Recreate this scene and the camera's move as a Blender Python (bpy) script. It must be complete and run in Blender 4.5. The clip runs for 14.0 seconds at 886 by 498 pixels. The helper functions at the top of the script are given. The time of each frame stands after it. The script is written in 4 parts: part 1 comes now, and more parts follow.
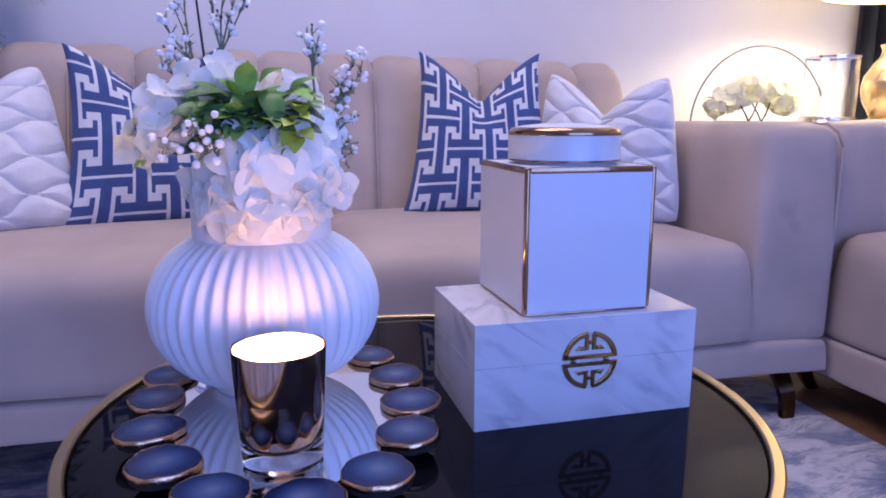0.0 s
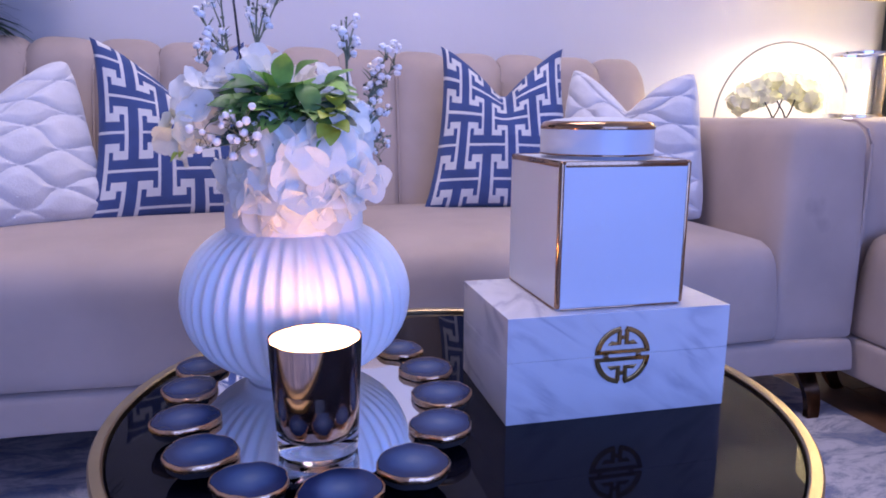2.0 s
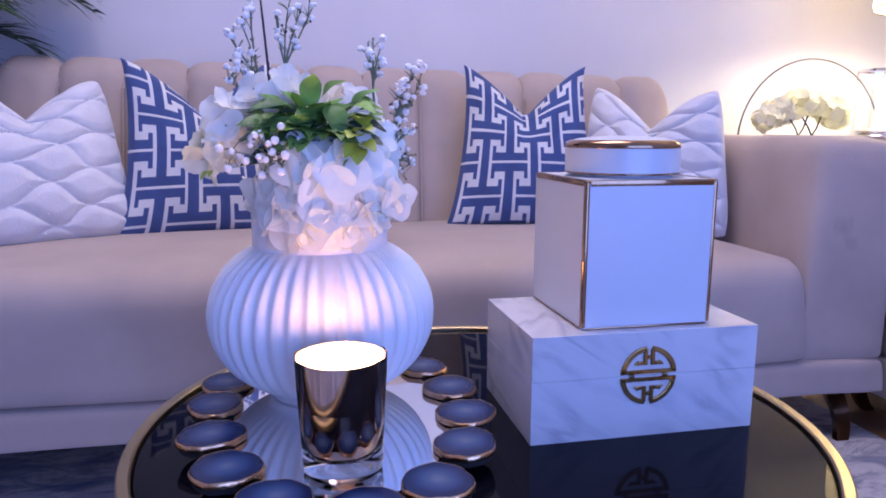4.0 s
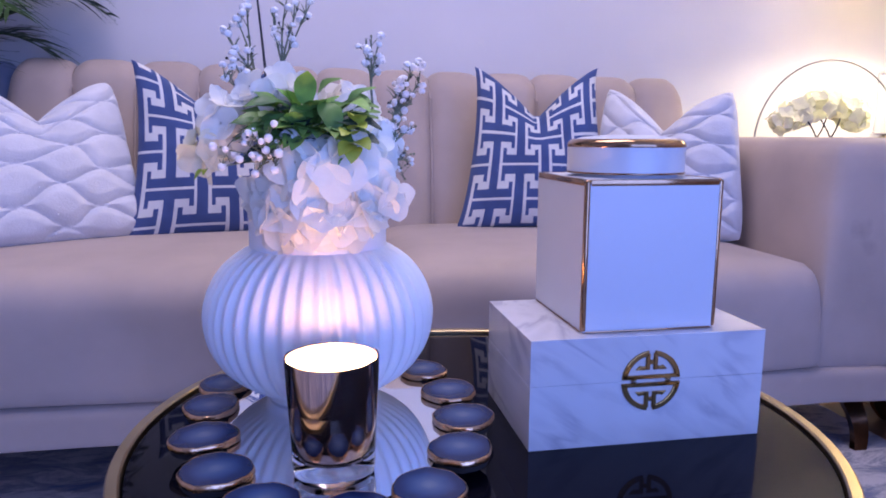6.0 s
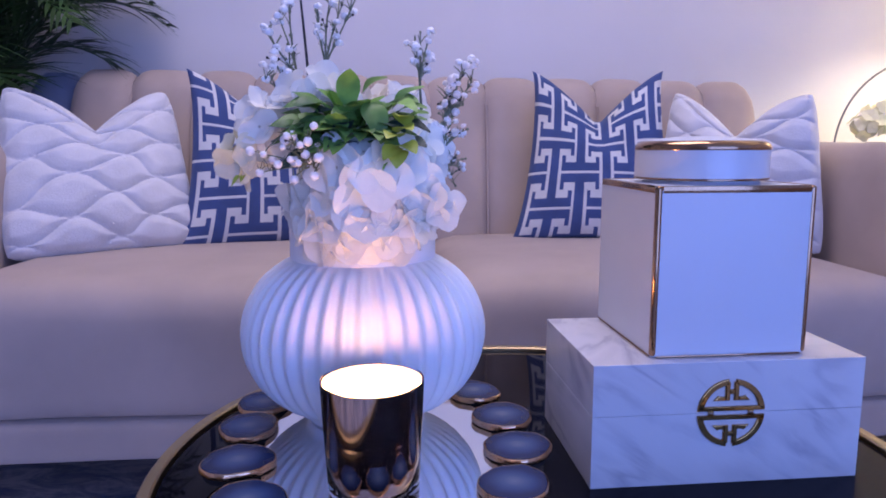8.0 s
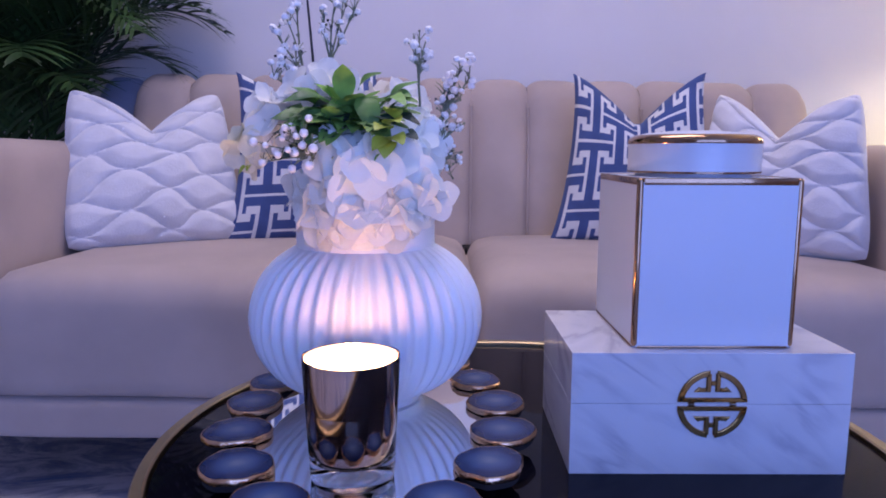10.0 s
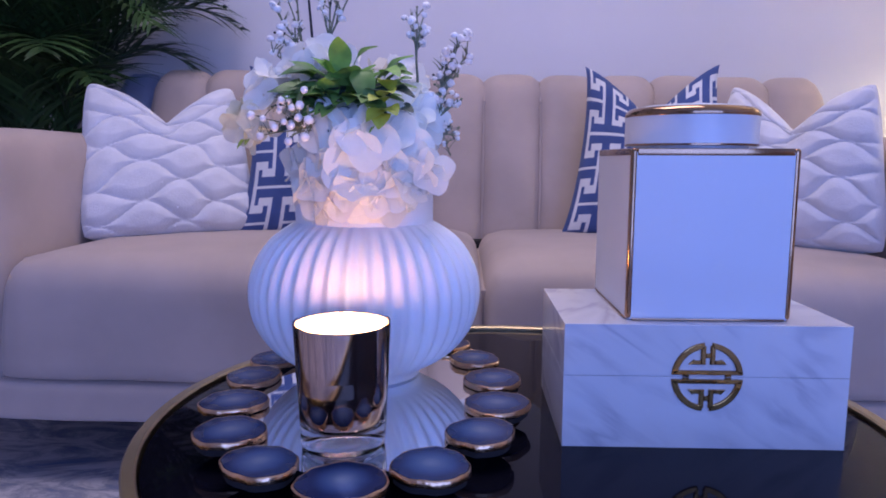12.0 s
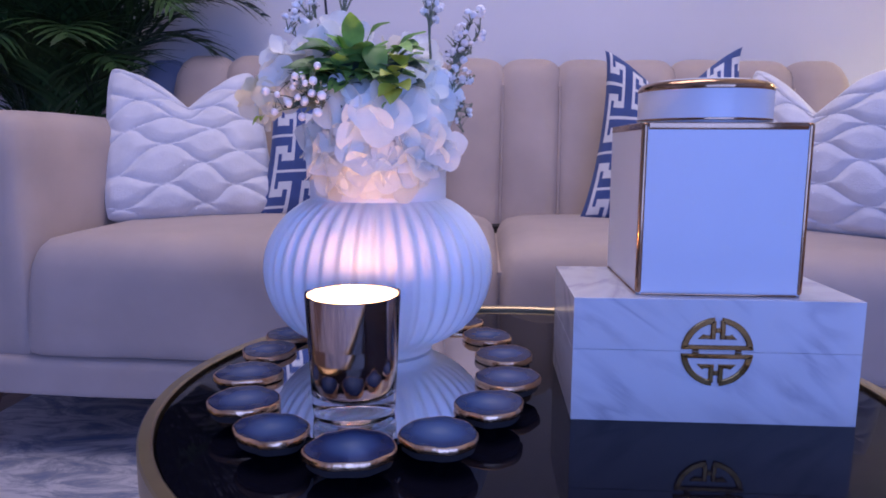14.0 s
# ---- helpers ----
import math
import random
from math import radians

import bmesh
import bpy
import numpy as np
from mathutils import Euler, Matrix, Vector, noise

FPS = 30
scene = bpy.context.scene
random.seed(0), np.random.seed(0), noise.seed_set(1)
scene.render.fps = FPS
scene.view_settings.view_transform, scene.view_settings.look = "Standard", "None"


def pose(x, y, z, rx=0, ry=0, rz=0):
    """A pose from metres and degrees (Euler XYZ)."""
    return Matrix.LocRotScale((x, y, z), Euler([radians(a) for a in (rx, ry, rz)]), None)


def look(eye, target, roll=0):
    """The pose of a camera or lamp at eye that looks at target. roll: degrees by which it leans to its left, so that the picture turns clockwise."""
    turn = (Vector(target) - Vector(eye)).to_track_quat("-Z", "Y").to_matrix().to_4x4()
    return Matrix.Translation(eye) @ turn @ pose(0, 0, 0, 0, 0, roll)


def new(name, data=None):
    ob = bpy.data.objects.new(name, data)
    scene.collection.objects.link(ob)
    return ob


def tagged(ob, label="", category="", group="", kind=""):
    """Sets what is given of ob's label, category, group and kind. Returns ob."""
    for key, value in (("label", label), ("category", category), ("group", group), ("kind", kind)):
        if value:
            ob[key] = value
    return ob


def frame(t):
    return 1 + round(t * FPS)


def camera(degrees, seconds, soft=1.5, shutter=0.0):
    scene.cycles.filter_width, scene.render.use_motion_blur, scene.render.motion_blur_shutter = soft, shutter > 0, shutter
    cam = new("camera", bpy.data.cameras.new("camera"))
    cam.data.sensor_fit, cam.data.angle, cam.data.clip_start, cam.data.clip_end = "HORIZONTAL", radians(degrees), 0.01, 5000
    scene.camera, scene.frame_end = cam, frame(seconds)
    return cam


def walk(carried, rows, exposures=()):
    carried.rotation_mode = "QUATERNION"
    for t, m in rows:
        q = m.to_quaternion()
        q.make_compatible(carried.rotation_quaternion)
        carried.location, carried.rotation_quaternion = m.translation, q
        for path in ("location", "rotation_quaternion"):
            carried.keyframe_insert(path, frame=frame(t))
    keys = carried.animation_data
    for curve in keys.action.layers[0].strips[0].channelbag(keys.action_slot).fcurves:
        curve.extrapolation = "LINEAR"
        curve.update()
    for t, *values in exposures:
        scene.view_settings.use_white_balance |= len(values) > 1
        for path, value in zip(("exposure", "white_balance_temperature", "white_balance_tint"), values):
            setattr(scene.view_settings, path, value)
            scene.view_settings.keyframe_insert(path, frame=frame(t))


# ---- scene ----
cam = camera(65.8, 14.0, 1.8)
METRES, EYE, TILT, LEAN, TURN = 0.3, 0.73, 0.0, 0.0, -14.7
ROWS = [
    (0.0, 0.0, 0.0, 0.0, 0.01, -10.78, -0.04),
    (0.5, 0.0013, -0.0173, -0.007, 0.2, -11.02, -0.12),
    (1.0, -0.0168, -0.0064, -0.0108, 0.45, -11.2, -0.16),
    (1.5, -0.0396, 0.0073, -0.0194, 0.72, -11.32, -0.18),
    (2.0, -0.0717, -0.0033, -0.0154, 1.21, -11.0, -0.23),
    (2.5, -0.0888, -0.0102, -0.0055, 1.94, -10.34, -0.2),
    (3.0, -0.0895, -0.007, -0.0073, 2.31, -10.01, -0.22),
    (3.5, -0.0977, -0.0124, -0.0057, 2.59, -9.78, -0.21),
    (6.0, -0.0158, 0.0406, -0.0267, 4.43, -9.32, -0.19),
    (6.5, -0.0437, 0.1313, -0.0508, 4.87, -8.77, -0.32),
    (7.0, -0.0593, 0.1757, -0.0649, 5.79, -8.6, -0.23),
    (7.5, -0.0568, 0.2122, -0.0628, 7.01, -8.6, -0.08),
    (8.0, -0.0206, 0.2516, -0.0509, 9.17, -8.49, 0.14),
    (8.2, 0.0131, 0.2653, -0.0467, 9.97, -8.45, 0.1),
    (10.3, 0.263, 0.193, -0.1167, 14.99, -7.84, -0.2),
    (10.5, 0.2652, 0.1933, -0.1307, 15.09, -7.75, -0.21),
    (11.0, 0.2999, 0.1893, -0.1722, 15.38, -7.55, -0.26),
    (11.5, 0.3146, 0.197, -0.1865, 15.93, -7.48, -0.24),
    (12.0, 0.3483, 0.2012, -0.2107, 16.48, -7.51, -0.21),
    (12.5, 0.378, 0.2006, -0.2284, 16.42, -7.89, -0.27),
    (13.0, 0.3838, 0.1912, -0.249, 16.75, -8.58, -0.31),
    (13.5, 0.3875, 0.1821, -0.2516, 17.66, -8.97, -0.35),
    (14.0, 0.3922, 0.1849, -0.2607, 18.32, -8.34, -0.23),
]
walk(cam, [(t, pose(0, 0, EYE, TILT, LEAN, TURN) @ pose(METRES * x, METRES * y, METRES * z, 90 + pitch, roll, yaw)) for t, x, y, z, yaw, pitch, roll in ROWS],
     [(0, 0.0), (3.0, 0.04), (6.5, 0.02), (8.0, -0.15), (11.0, -0.2), (14.0, -0.22)])

# ---- world and light ----
world = bpy.data.worlds.new("world")
scene.world = world
world.use_nodes = True
bg = world.node_tree.nodes["Background"]
bg.inputs[0].default_value = (0.25, 0.3, 0.6, 1)
bg.inputs[1].default_value = 0.3


def lamp(name, kind, energy, color, m, size=0.1, size_y=None):
    data = bpy.data.lights.new(name, kind)
    data.energy, data.color = energy, color
    if kind == "AREA":
        data.shape, data.size, data.size_y = "RECTANGLE", size, size_y or size
    else:
        data.shadow_soft_size = size
    ob = new(name, data)
    ob.matrix_world = m
    return ob


# dusk light in the window behind the camera, added top fill, table lamp, candle
lamp("window_light", "AREA", 107, (0.2, 0.33, 1.0), look((1.0, -2.56, 1.08), (1.0, 1.0, 1.08)), 3.0, 2.06)
# fill added from above, no such lamp is known in the room
lamp("added_top_fill", "AREA", 30, (0.89, 0.77, 0.95), look((0.05, 1.1, 2.44), (0.05, 1.1, 0)), 1.2, 0.9)
lamp("table_lamp_bulb", "POINT", 42, (1.0, 0.85, 0.6), pose(2.03, 1.9, 1.24), 0.07)
lamp("candle_flame_light", "POINT", 0.45, (1.0, 0.43, 0.15), pose(0.0066, 0.6353, 0.5185), 0.012)


# ---- materials ----
def mat(name, col, rough=0.5, metal=0.0, var=0.12, scale=6.0, fine=160.0, bump=0.15, depth=0.002, sheen=0.0, coat=0.0, trans=0.0, sss=0.0, emit=None, emit_strength=0.0, col2=None, island=0.0, objvar=0.0):
    m = bpy.data.materials.new(name)
    m.use_nodes = True
    n, l = m.node_tree.nodes, m.node_tree.links
    b = n["Principled BSDF"]
    tc = n.new("ShaderNodeTexCoord")
    big = n.new("ShaderNodeTexNoise")
    big.inputs["Scale"].default_value, big.inputs["Detail"].default_value = scale, 5
    l.new(tc.outputs["Object"], big.inputs["Vector"])
    mix = n.new("ShaderNodeMix")
    mix.data_type = "RGBA"
    lo = [c * (1 - var) for c in col]
    hi = [min(1, c * (1 + var)) for c in (col2 or col)]
    mix.inputs[6].default_value, mix.inputs[7].default_value = (*lo, 1), (*hi, 1)
    ramp = n.new("ShaderNodeMapRange")
    ramp.inputs[1].default_value, ramp.inputs[2].default_value = 0.3, 0.7
    l.new(big.outputs[0], ramp.inputs[0])
    l.new(ramp.outputs[0], mix.inputs[0])
    out = mix.outputs[2]
    if island or objvar:
        src = n.new("ShaderNodeNewGeometry").outputs["Random Per Island"] if island else n.new("ShaderNodeObjectInfo").outputs["Random"]
        hsv = n.new("ShaderNodeHueSaturation")
        mr = n.new("ShaderNodeMapRange")
        k = island or objvar
        mr.inputs[3].default_value, mr.inputs[4].default_value = 1 - k, 1 + k
        l.new(src, mr.inputs[0])
        l.new(mr.outputs[0], hsv.inputs["Value"])
        l.new(out, hsv.inputs["Color"])
        out = hsv.outputs[0]
    l.new(out, b.inputs["Base Color"])
    b.inputs["Roughness"].default_value, b.inputs["Metallic"].default_value = rough, metal
    b.inputs["Sheen Weight"].default_value = sheen
    b.inputs["Coat Weight"].default_value = coat
    b.inputs["Transmission Weight"].default_value = trans
    b.inputs["Subsurface Weight"].default_value = sss
    b.inputs["Subsurface Radius"].default_value = (0.02, 0.015, 0.012)
    if emit:
        b.inputs["Emission Color"].default_value, b.inputs["Emission Strength"].default_value = (*emit, 1), emit_strength
    if bump:
        f = n.new("ShaderNodeTexNoise")
        f.inputs["Scale"].default_value, f.inputs["Detail"].default_value = fine, 3
        l.new(tc.outputs["Object"], f.inputs["Vector"])
        bp = n.new("ShaderNodeBump")
        bp.inputs["Strength"].default_value, bp.inputs["Distance"].default_value = bump, depth
        l.new(f.outputs[0], bp.inputs["Height"])
        l.new(bp.outputs[0], b.inputs["Normal"])
    return m


WALL = mat("wall_paint", (0.66, 0.64, 0.66), 0.75, var=0.03, scale=3, fine=90, bump=0.06)
CEIL = mat("ceiling_paint", (0.8, 0.8, 0.8), 0.8, var=0.02, bump=0.05)
OAK = mat("floor_wood", (0.16, 0.08, 0.04), 0.4, var=0.3, scale=12, fine=60, bump=0.1, objvar=0.2)
VELVET = mat("beige_velvet", (0.44, 0.35, 0.305), 0.85, var=0.11, scale=4.5, fine=420, bump=0.12, depth=0.001, sheen=0.12)
def stain(m, place, radius, amount):
    """A worn dull smudge with an uneven outline."""
    n, l = m.node_tree.nodes, m.node_tree.links
    tc = n.new("ShaderNodeTexCoord")
    d = n.new("ShaderNodeVectorMath")
    d.operation = "DISTANCE"
    d.inputs[1].default_value = place
    l.new(tc.outputs["Object"], d.inputs[0])
    no = n.new("ShaderNodeTexNoise")
    no.inputs["Scale"].default_value = 30
    l.new(tc.outputs["Object"], no.inputs["Vector"])
    ad = n.new("ShaderNodeMath")
    ad.operation = "MULTIPLY_ADD"
    ad.inputs[1].default_value = radius * 2.2
    l.new(no.outputs[0], ad.inputs[0])
    l.new(d.outputs["Value"], ad.inputs[2])
    mr = n.new("ShaderNodeMapRange")
    mr.inputs[1].default_value, mr.inputs[2].default_value = radius * 1.2, radius * 2.4
    mr.inputs[3].default_value, mr.inputs[4].default_value = 1 - amount, 1
    l.new(ad.outputs[0], mr.inputs[0])
    hsv = n.new("ShaderNodeHueSaturation")
    l.new(mr.outputs[0], hsv.inputs["Value"])
    b = n["Principled BSDF"]
    l.new(b.inputs["Base Color"].links[0].from_socket, hsv.inputs["Color"])
    l.new(hsv.outputs[0], b.inputs["Base Color"])


stain(VELVET, (1.175, 1.325, 0.53), 0.022, 0.22)
stain(VELVET, (1.2, 1.325, 0.5), 0.018, 0.14)
WHITEFUR = mat("white_plush", (0.66, 0.64, 0.66), 0.95, var=0.07, scale=22, fine=260, bump=0.35, depth=0.003, sheen=0.6)
BLUECLOTH = mat("blue_cotton", (0.05, 0.083, 0.215), 0.9, var=0.12, scale=20, fine=600, bump=0.3, depth=0.001, sheen=0.1)
CREAMCLOTH = mat("cream_cotton", (0.68, 0.66, 0.64), 0.9, var=0.05, scale=20, fine=600, bump=0.3, depth=0.001)
GOLD = mat("brushed_gold", (0.44, 0.345, 0.2), 0.34, 1.0, var=0.1, scale=9, fine=200, bump=0.03)
GOLDLEAF = mat("gold_leaf", (0.75, 0.47, 0.27), 0.25, 1.0, var=0.2, scale=60, fine=170, bump=0.5, depth=0.002)
GOLDLUSTRE = mat("gold_lustre", (0.4, 0.24, 0.14), 0.14, 1.0, var=0.2, scale=20, fine=60, bump=0.06)
MEDAL = mat("dark_polished_gold", (0.4, 0.23, 0.085), 0.1, 1.0, var=0.25, scale=40, fine=90, bump=0.1)
BLACKGLASS = mat("black_glass", (0.004, 0.004, 0.008), 0.03, var=0.0, bump=0.0)
BLACKGLASS.node_tree.nodes["Principled BSDF"].inputs["Specular IOR Level"].default_value = 0.07
MIRROR = mat("mirror", (0.86, 0.88, 0.9), 0.03, 1.0, var=0.01, bump=0.0)
CERAMIC = mat("white_glaze", (0.64, 0.66, 0.72), 0.46, 0.08, var=0.02, scale=10, fine=25, bump=0.02, coat=0.12)
FROST = mat("frosted_white", (0.84, 0.84, 0.87), 0.42, var=0.03, scale=12, fine=220, bump=0.04, sss=0.25)
AMBER = mat("mirrored_glass", (0.74, 0.54, 0.44), 0.07, 1.0, var=0.25, scale=9, fine=18, bump=0.05)
WAX = mat("candle_wax", (0.9, 0.82, 0.65), 0.5, var=0.04, bump=0.02, emit=(1.0, 0.56, 0.26), emit_strength=10.0)
WAXPLAIN = mat("white_wax", (0.85, 0.8, 0.7), 0.5, var=0.04, bump=0.02, sss=0.3)
FLAME = mat("flame", (1, 0.8, 0.5), 0.5, var=0, bump=0, emit=(1.0, 0.62, 0.25), emit_strength=10)
PETAL = mat("white_petal", (0.97, 0.92, 0.83), 0.7, var=0.06, scale=40, fine=140, bump=0.08, island=0.05)
PETALBLUE = mat("pale_blue_petal", (0.92, 0.94, 0.88), 0.7, var=0.08, scale=30, fine=140, bump=0.08, island=0.05)
CREAMPETAL = mat("cream_petal", (0.88, 0.83, 0.66), 0.7, var=0.12, scale=40, fine=140, bump=0.12, island=0.1)
HOOPPETAL = mat("ivory_petal", (0.86, 0.84, 0.7), 0.75, var=0.12, scale=30, fine=140, bump=0.08, island=0.12)
BUD = mat("white_bud", (0.97, 0.9, 0.85), 0.6, var=0.08, scale=60, fine=200, bump=0.2, island=0.08)
LEAF = mat("green_leaf", (0.1, 0.26, 0.09), 0.45, var=0.35, scale=25, fine=90, bump=0.2, objvar=0.3, col2=(0.24, 0.42, 0.08))
LEAFDARK = mat("dark_leaf", (0.025, 0.06, 0.045), 0.5, var=0.3, scale=25, fine=90, bump=0.2, objvar=0.2)
LEAFYELLOW = mat("lime_leaf", (0.42, 0.48, 0.06), 0.5, var=0.2, scale=25, fine=90, bump=0.2)
STEM = mat("stem", (0.17, 0.19, 0.11), 0.6, var=0.25, scale=30, bump=0.1)
STEMDARK = mat("dark_stem", (0.03, 0.03, 0.035), 0.6, var=0.2, bump=0.1)
PALM = mat("palm_leaf", (0.034, 0.075, 0.02), 0.45, var=0.4, scale=8, fine=80, bump=0.1, island=0.35)
BLUEGREY = mat("soft_blue_grey", (0.3, 0.34, 0.48), 0.6, var=0.2, scale=6, bump=0.05)
SOIL = mat("soil", (0.03, 0.02, 0.015), 0.95, var=0.3, scale=40, fine=80, bump=0.8, depth=0.01)
CURTAIN = mat("dark_curtain", (0.018, 0.022, 0.035), 0.6, var=0.2, scale=5, fine=300, bump=0.15)
STEEL = mat("grey_steel", (0.26, 0.26, 0.27), 0.5, 0.6, var=0.1, bump=0.0)
SEQUIN = mat("silver_sequin", (0.9, 0.9, 0.92), 0.35, 0.5, var=0.02, bump=0.0)
CHROME = mat("chrome", (0.75, 0.75, 0.77), 0.12, 1.0, var=0.05, bump=0.0)
SHADE = mat("lamp_shade", (0.88, 0.82, 0.72), 0.8, var=0.03, scale=30, fine=300, bump=0.1, emit=(1.0, 0.8, 0.5), emit_strength=2.5)
HAMMER = mat("hammered_gold_glass", (0.8, 0.55, 0.26), 0.22, 0.85, var=0.15, scale=30, fine=70, bump=0.6, depth=0.004)
SIDETOP = mat("side_table_top", (0.6, 0.58, 0.55), 0.2, 0.3, var=0.05, bump=0.02)
WHITEWOOD = mat("white_paint", (0.78, 0.78, 0.78), 0.45, var=0.03, bump=0.03)
BLACKGAP = mat("dark_lining_and_shade", (0.015, 0.013, 0.015), 0.9, var=0.1, bump=0.05)


def glass(name, col=(1, 1, 1), rough=0.02):
    m = mat(name, col, rough, var=0, bump=0, trans=1.0)
    m.node_tree.nodes["Principled BSDF"].inputs["IOR"].default_value = 1.45
    return m


GLASS = glass("clear_glass")
THINGLASS = glass("tumbler_glass")
THINGLASS.node_tree.nodes["Principled BSDF"].inputs["IOR"].default_value = 1.2


def marble():
    m = mat("white_marble", (0.74, 0.73, 0.76), 0.22, var=0.03, bump=0.0, coat=0.3)
    n, l = m.node_tree.nodes, m.node_tree.links
    b = n["Principled BSDF"]
    tc = n.new("ShaderNodeTexCoord")
    mp = n.new("ShaderNodeMapping")
    mp.vector_type = "TEXTURE"
    mp.inputs["Rotation"].default_value = (0.25, 0.56, 0.2)
    mp.inputs["Scale"].default_value = (0.5, 0.35, 0.1)
    l.new(tc.outputs["Object"], mp.inputs["Vector"])
    a = n.new("ShaderNodeTexNoise")
    a.inputs["Scale"].default_value, a.inputs["Detail"].default_value, a.inputs["Distortion"].default_value = 1.6, 5, 0.5
    l.new(mp.outputs[0], a.inputs["Vector"])
    r = n.new("ShaderNodeValToRGB")
    r.color_ramp.elements[0].position, r.color_ramp.elements[0].color = 0.3, (0.5, 0.48, 0.52, 1)
    r.color_ramp.elements[1].position, r.color_ramp.elements[1].color = 0.66, (0.62, 0.6, 0.63, 1)
    for p, c in ((0.42, (0.66, 0.64, 0.66, 1)), (0.475, (0.64, 0.62, 0.64, 1)), (0.508, (0.48, 0.465, 0.51, 1)), (0.545, (0.61, 0.59, 0.62, 1)), (0.58, (0.68, 0.66, 0.68, 1))):
        r.color_ramp.elements.new(p).color = c
    l.new(a.outputs[0], r.inputs[0])
    # veins gather in a few drifts, the rest is plain
    c = n.new("ShaderNodeTexNoise")
    c.inputs["Scale"].default_value, c.inputs["Detail"].default_value = 8.5, 2
    l.new(tc.outputs["Object"], c.inputs["Vector"])
    k = n.new("ShaderNodeMapRange")
    k.inputs[1].default_value, k.inputs[2].default_value = 0.4, 0.56
    l.new(c.outputs[0], k.inputs[0])
    x = n.new("ShaderNodeMix")
    x.data_type = "RGBA"
    x.inputs[6].default_value = (0.69, 0.67, 0.69, 1)
    l.new(k.outputs[0], x.inputs[0])
    l.new(r.outputs[0], x.inputs[7])
    l.new(x.outputs[2], b.inputs["Base Color"])
    return m


def rug_mat():
    m = mat("rug_pile", (0.4, 0.42, 0.5), 0.95, var=0.1, fine=500, bump=0.6, depth=0.004)
    n, l = m.node_tree.nodes, m.node_tree.links
    b = n["Principled BSDF"]
    tc = n.new("ShaderNodeTexCoord")
    mp = n.new("ShaderNodeMapping")
    mp.inputs["Scale"].default_value = (1.0, 2.2, 1.0)
    mp.inputs["Rotation"].default_value = (0, 0, 0.4)
    l.new(tc.outputs["Object"], mp.inputs["Vector"])
    a = n.new("ShaderNodeTexNoise")
    a.inputs["Scale"].default_value, a.inputs["Detail"].default_value, a.inputs["Distortion"].default_value = 6.0, 14, 0.9
    a.inputs["Roughness"].default_value = 0.74
    l.new(mp.outputs[0], a.inputs["Vector"])
    r = n.new("ShaderNodeValToRGB")
    r.color_ramp.elements[0].position, r.color_ramp.elements[0].color = 0.34, (0.12, 0.17, 0.32, 1)
    r.color_ramp.elements[1].position, r.color_ramp.elements[1].color = 0.55, (0.6, 0.58, 0.61, 1)
    e = r.color_ramp.elements.new(0.46)
    e.color = (0.31, 0.32, 0.39, 1)
    l.new(a.outputs[0], r.inputs[0])
    l.new(r.outputs[0], b.inputs["Base Color"])
    return m


def agate():
    """Blue banded stone: rings round the slice's own centre, paler in the middle."""
    m = mat("blue_agate", (0.03, 0.06, 0.17), 0.22, var=0.1, bump=0.0)
    m.node_tree.nodes["Principled BSDF"].inputs["Specular IOR Level"].default_value = 0.25
    n, l = m.node_tree.nodes, m.node_tree.links
    b = n["Principled BSDF"]
    tc = n.new("ShaderNodeTexCoord")
    no = n.new("ShaderNodeTexNoise")
    no.inputs["Scale"].default_value = 28
    l.new(tc.outputs["Object"], no.inputs["Vector"])
    ln = n.new("ShaderNodeVectorMath")
    ln.operation = "LENGTH"
    l.new(tc.outputs["Object"], ln.inputs[0])
    ad = n.new("ShaderNodeMath")
    ad.operation = "MULTIPLY_ADD"
    ad.inputs[1].default_value = 0.008
    l.new(no.outputs[0], ad.inputs[0])
    l.new(ln.outputs["Value"], ad.inputs[2])
    r = n.new("ShaderNodeValToRGB")
    r.color_ramp.elements[0].position, r.color_ramp.elements[0].color = 0.006, (0.2, 0.25, 0.36, 1)
    r.color_ramp.elements[1].position, r.color_ramp.elements[1].color = 0.044, (0.006, 0.012, 0.05, 1)
    for p, c in ((0.011, (0.1, 0.14, 0.24, 1)), (0.016, (0.045, 0.085, 0.2, 1)), (0.022, (0.028, 0.06, 0.17, 1)), (0.03, (0.01, 0.022, 0.085, 1))):
        r.color_ramp.elements.new(p).color = c
    l.new(ad.outputs[0], r.inputs[0])
    l.new(r.outputs[0], b.inputs["Base Color"])
    return m


MARBLE, RUG, AGATE = marble(), rug_mat(), agate()


def lets_light(m, share, col):
    """Thin petals and shades: a share of the light passes through."""
    n, l = m.node_tree.nodes, m.node_tree.links
    t = n.new("ShaderNodeBsdfTranslucent")
    t.inputs[0].default_value = (*col, 1)
    x = n.new("ShaderNodeMixShader")
    x.inputs[0].default_value = share
    l.new(n["Principled BSDF"].outputs[0], x.inputs[1])
    l.new(t.outputs[0], x.inputs[2])
    l.new(x.outputs[0], n["Material Output"].inputs[0])


lets_light(PETAL, 0.3, (0.96, 0.93, 0.88))
lets_light(HOOPPETAL, 0.5, (0.8, 0.8, 0.6))
lets_light(CREAMPETAL, 0.3, (0.85, 0.78, 0.5))
lets_light(PETALBLUE, 0.28, (0.88, 0.93, 0.92))
lets_light(SHADE, 0.5, (0.9, 0.85, 0.75))
lets_light(LEAF, 0.25, (0.16, 0.32, 0.06))


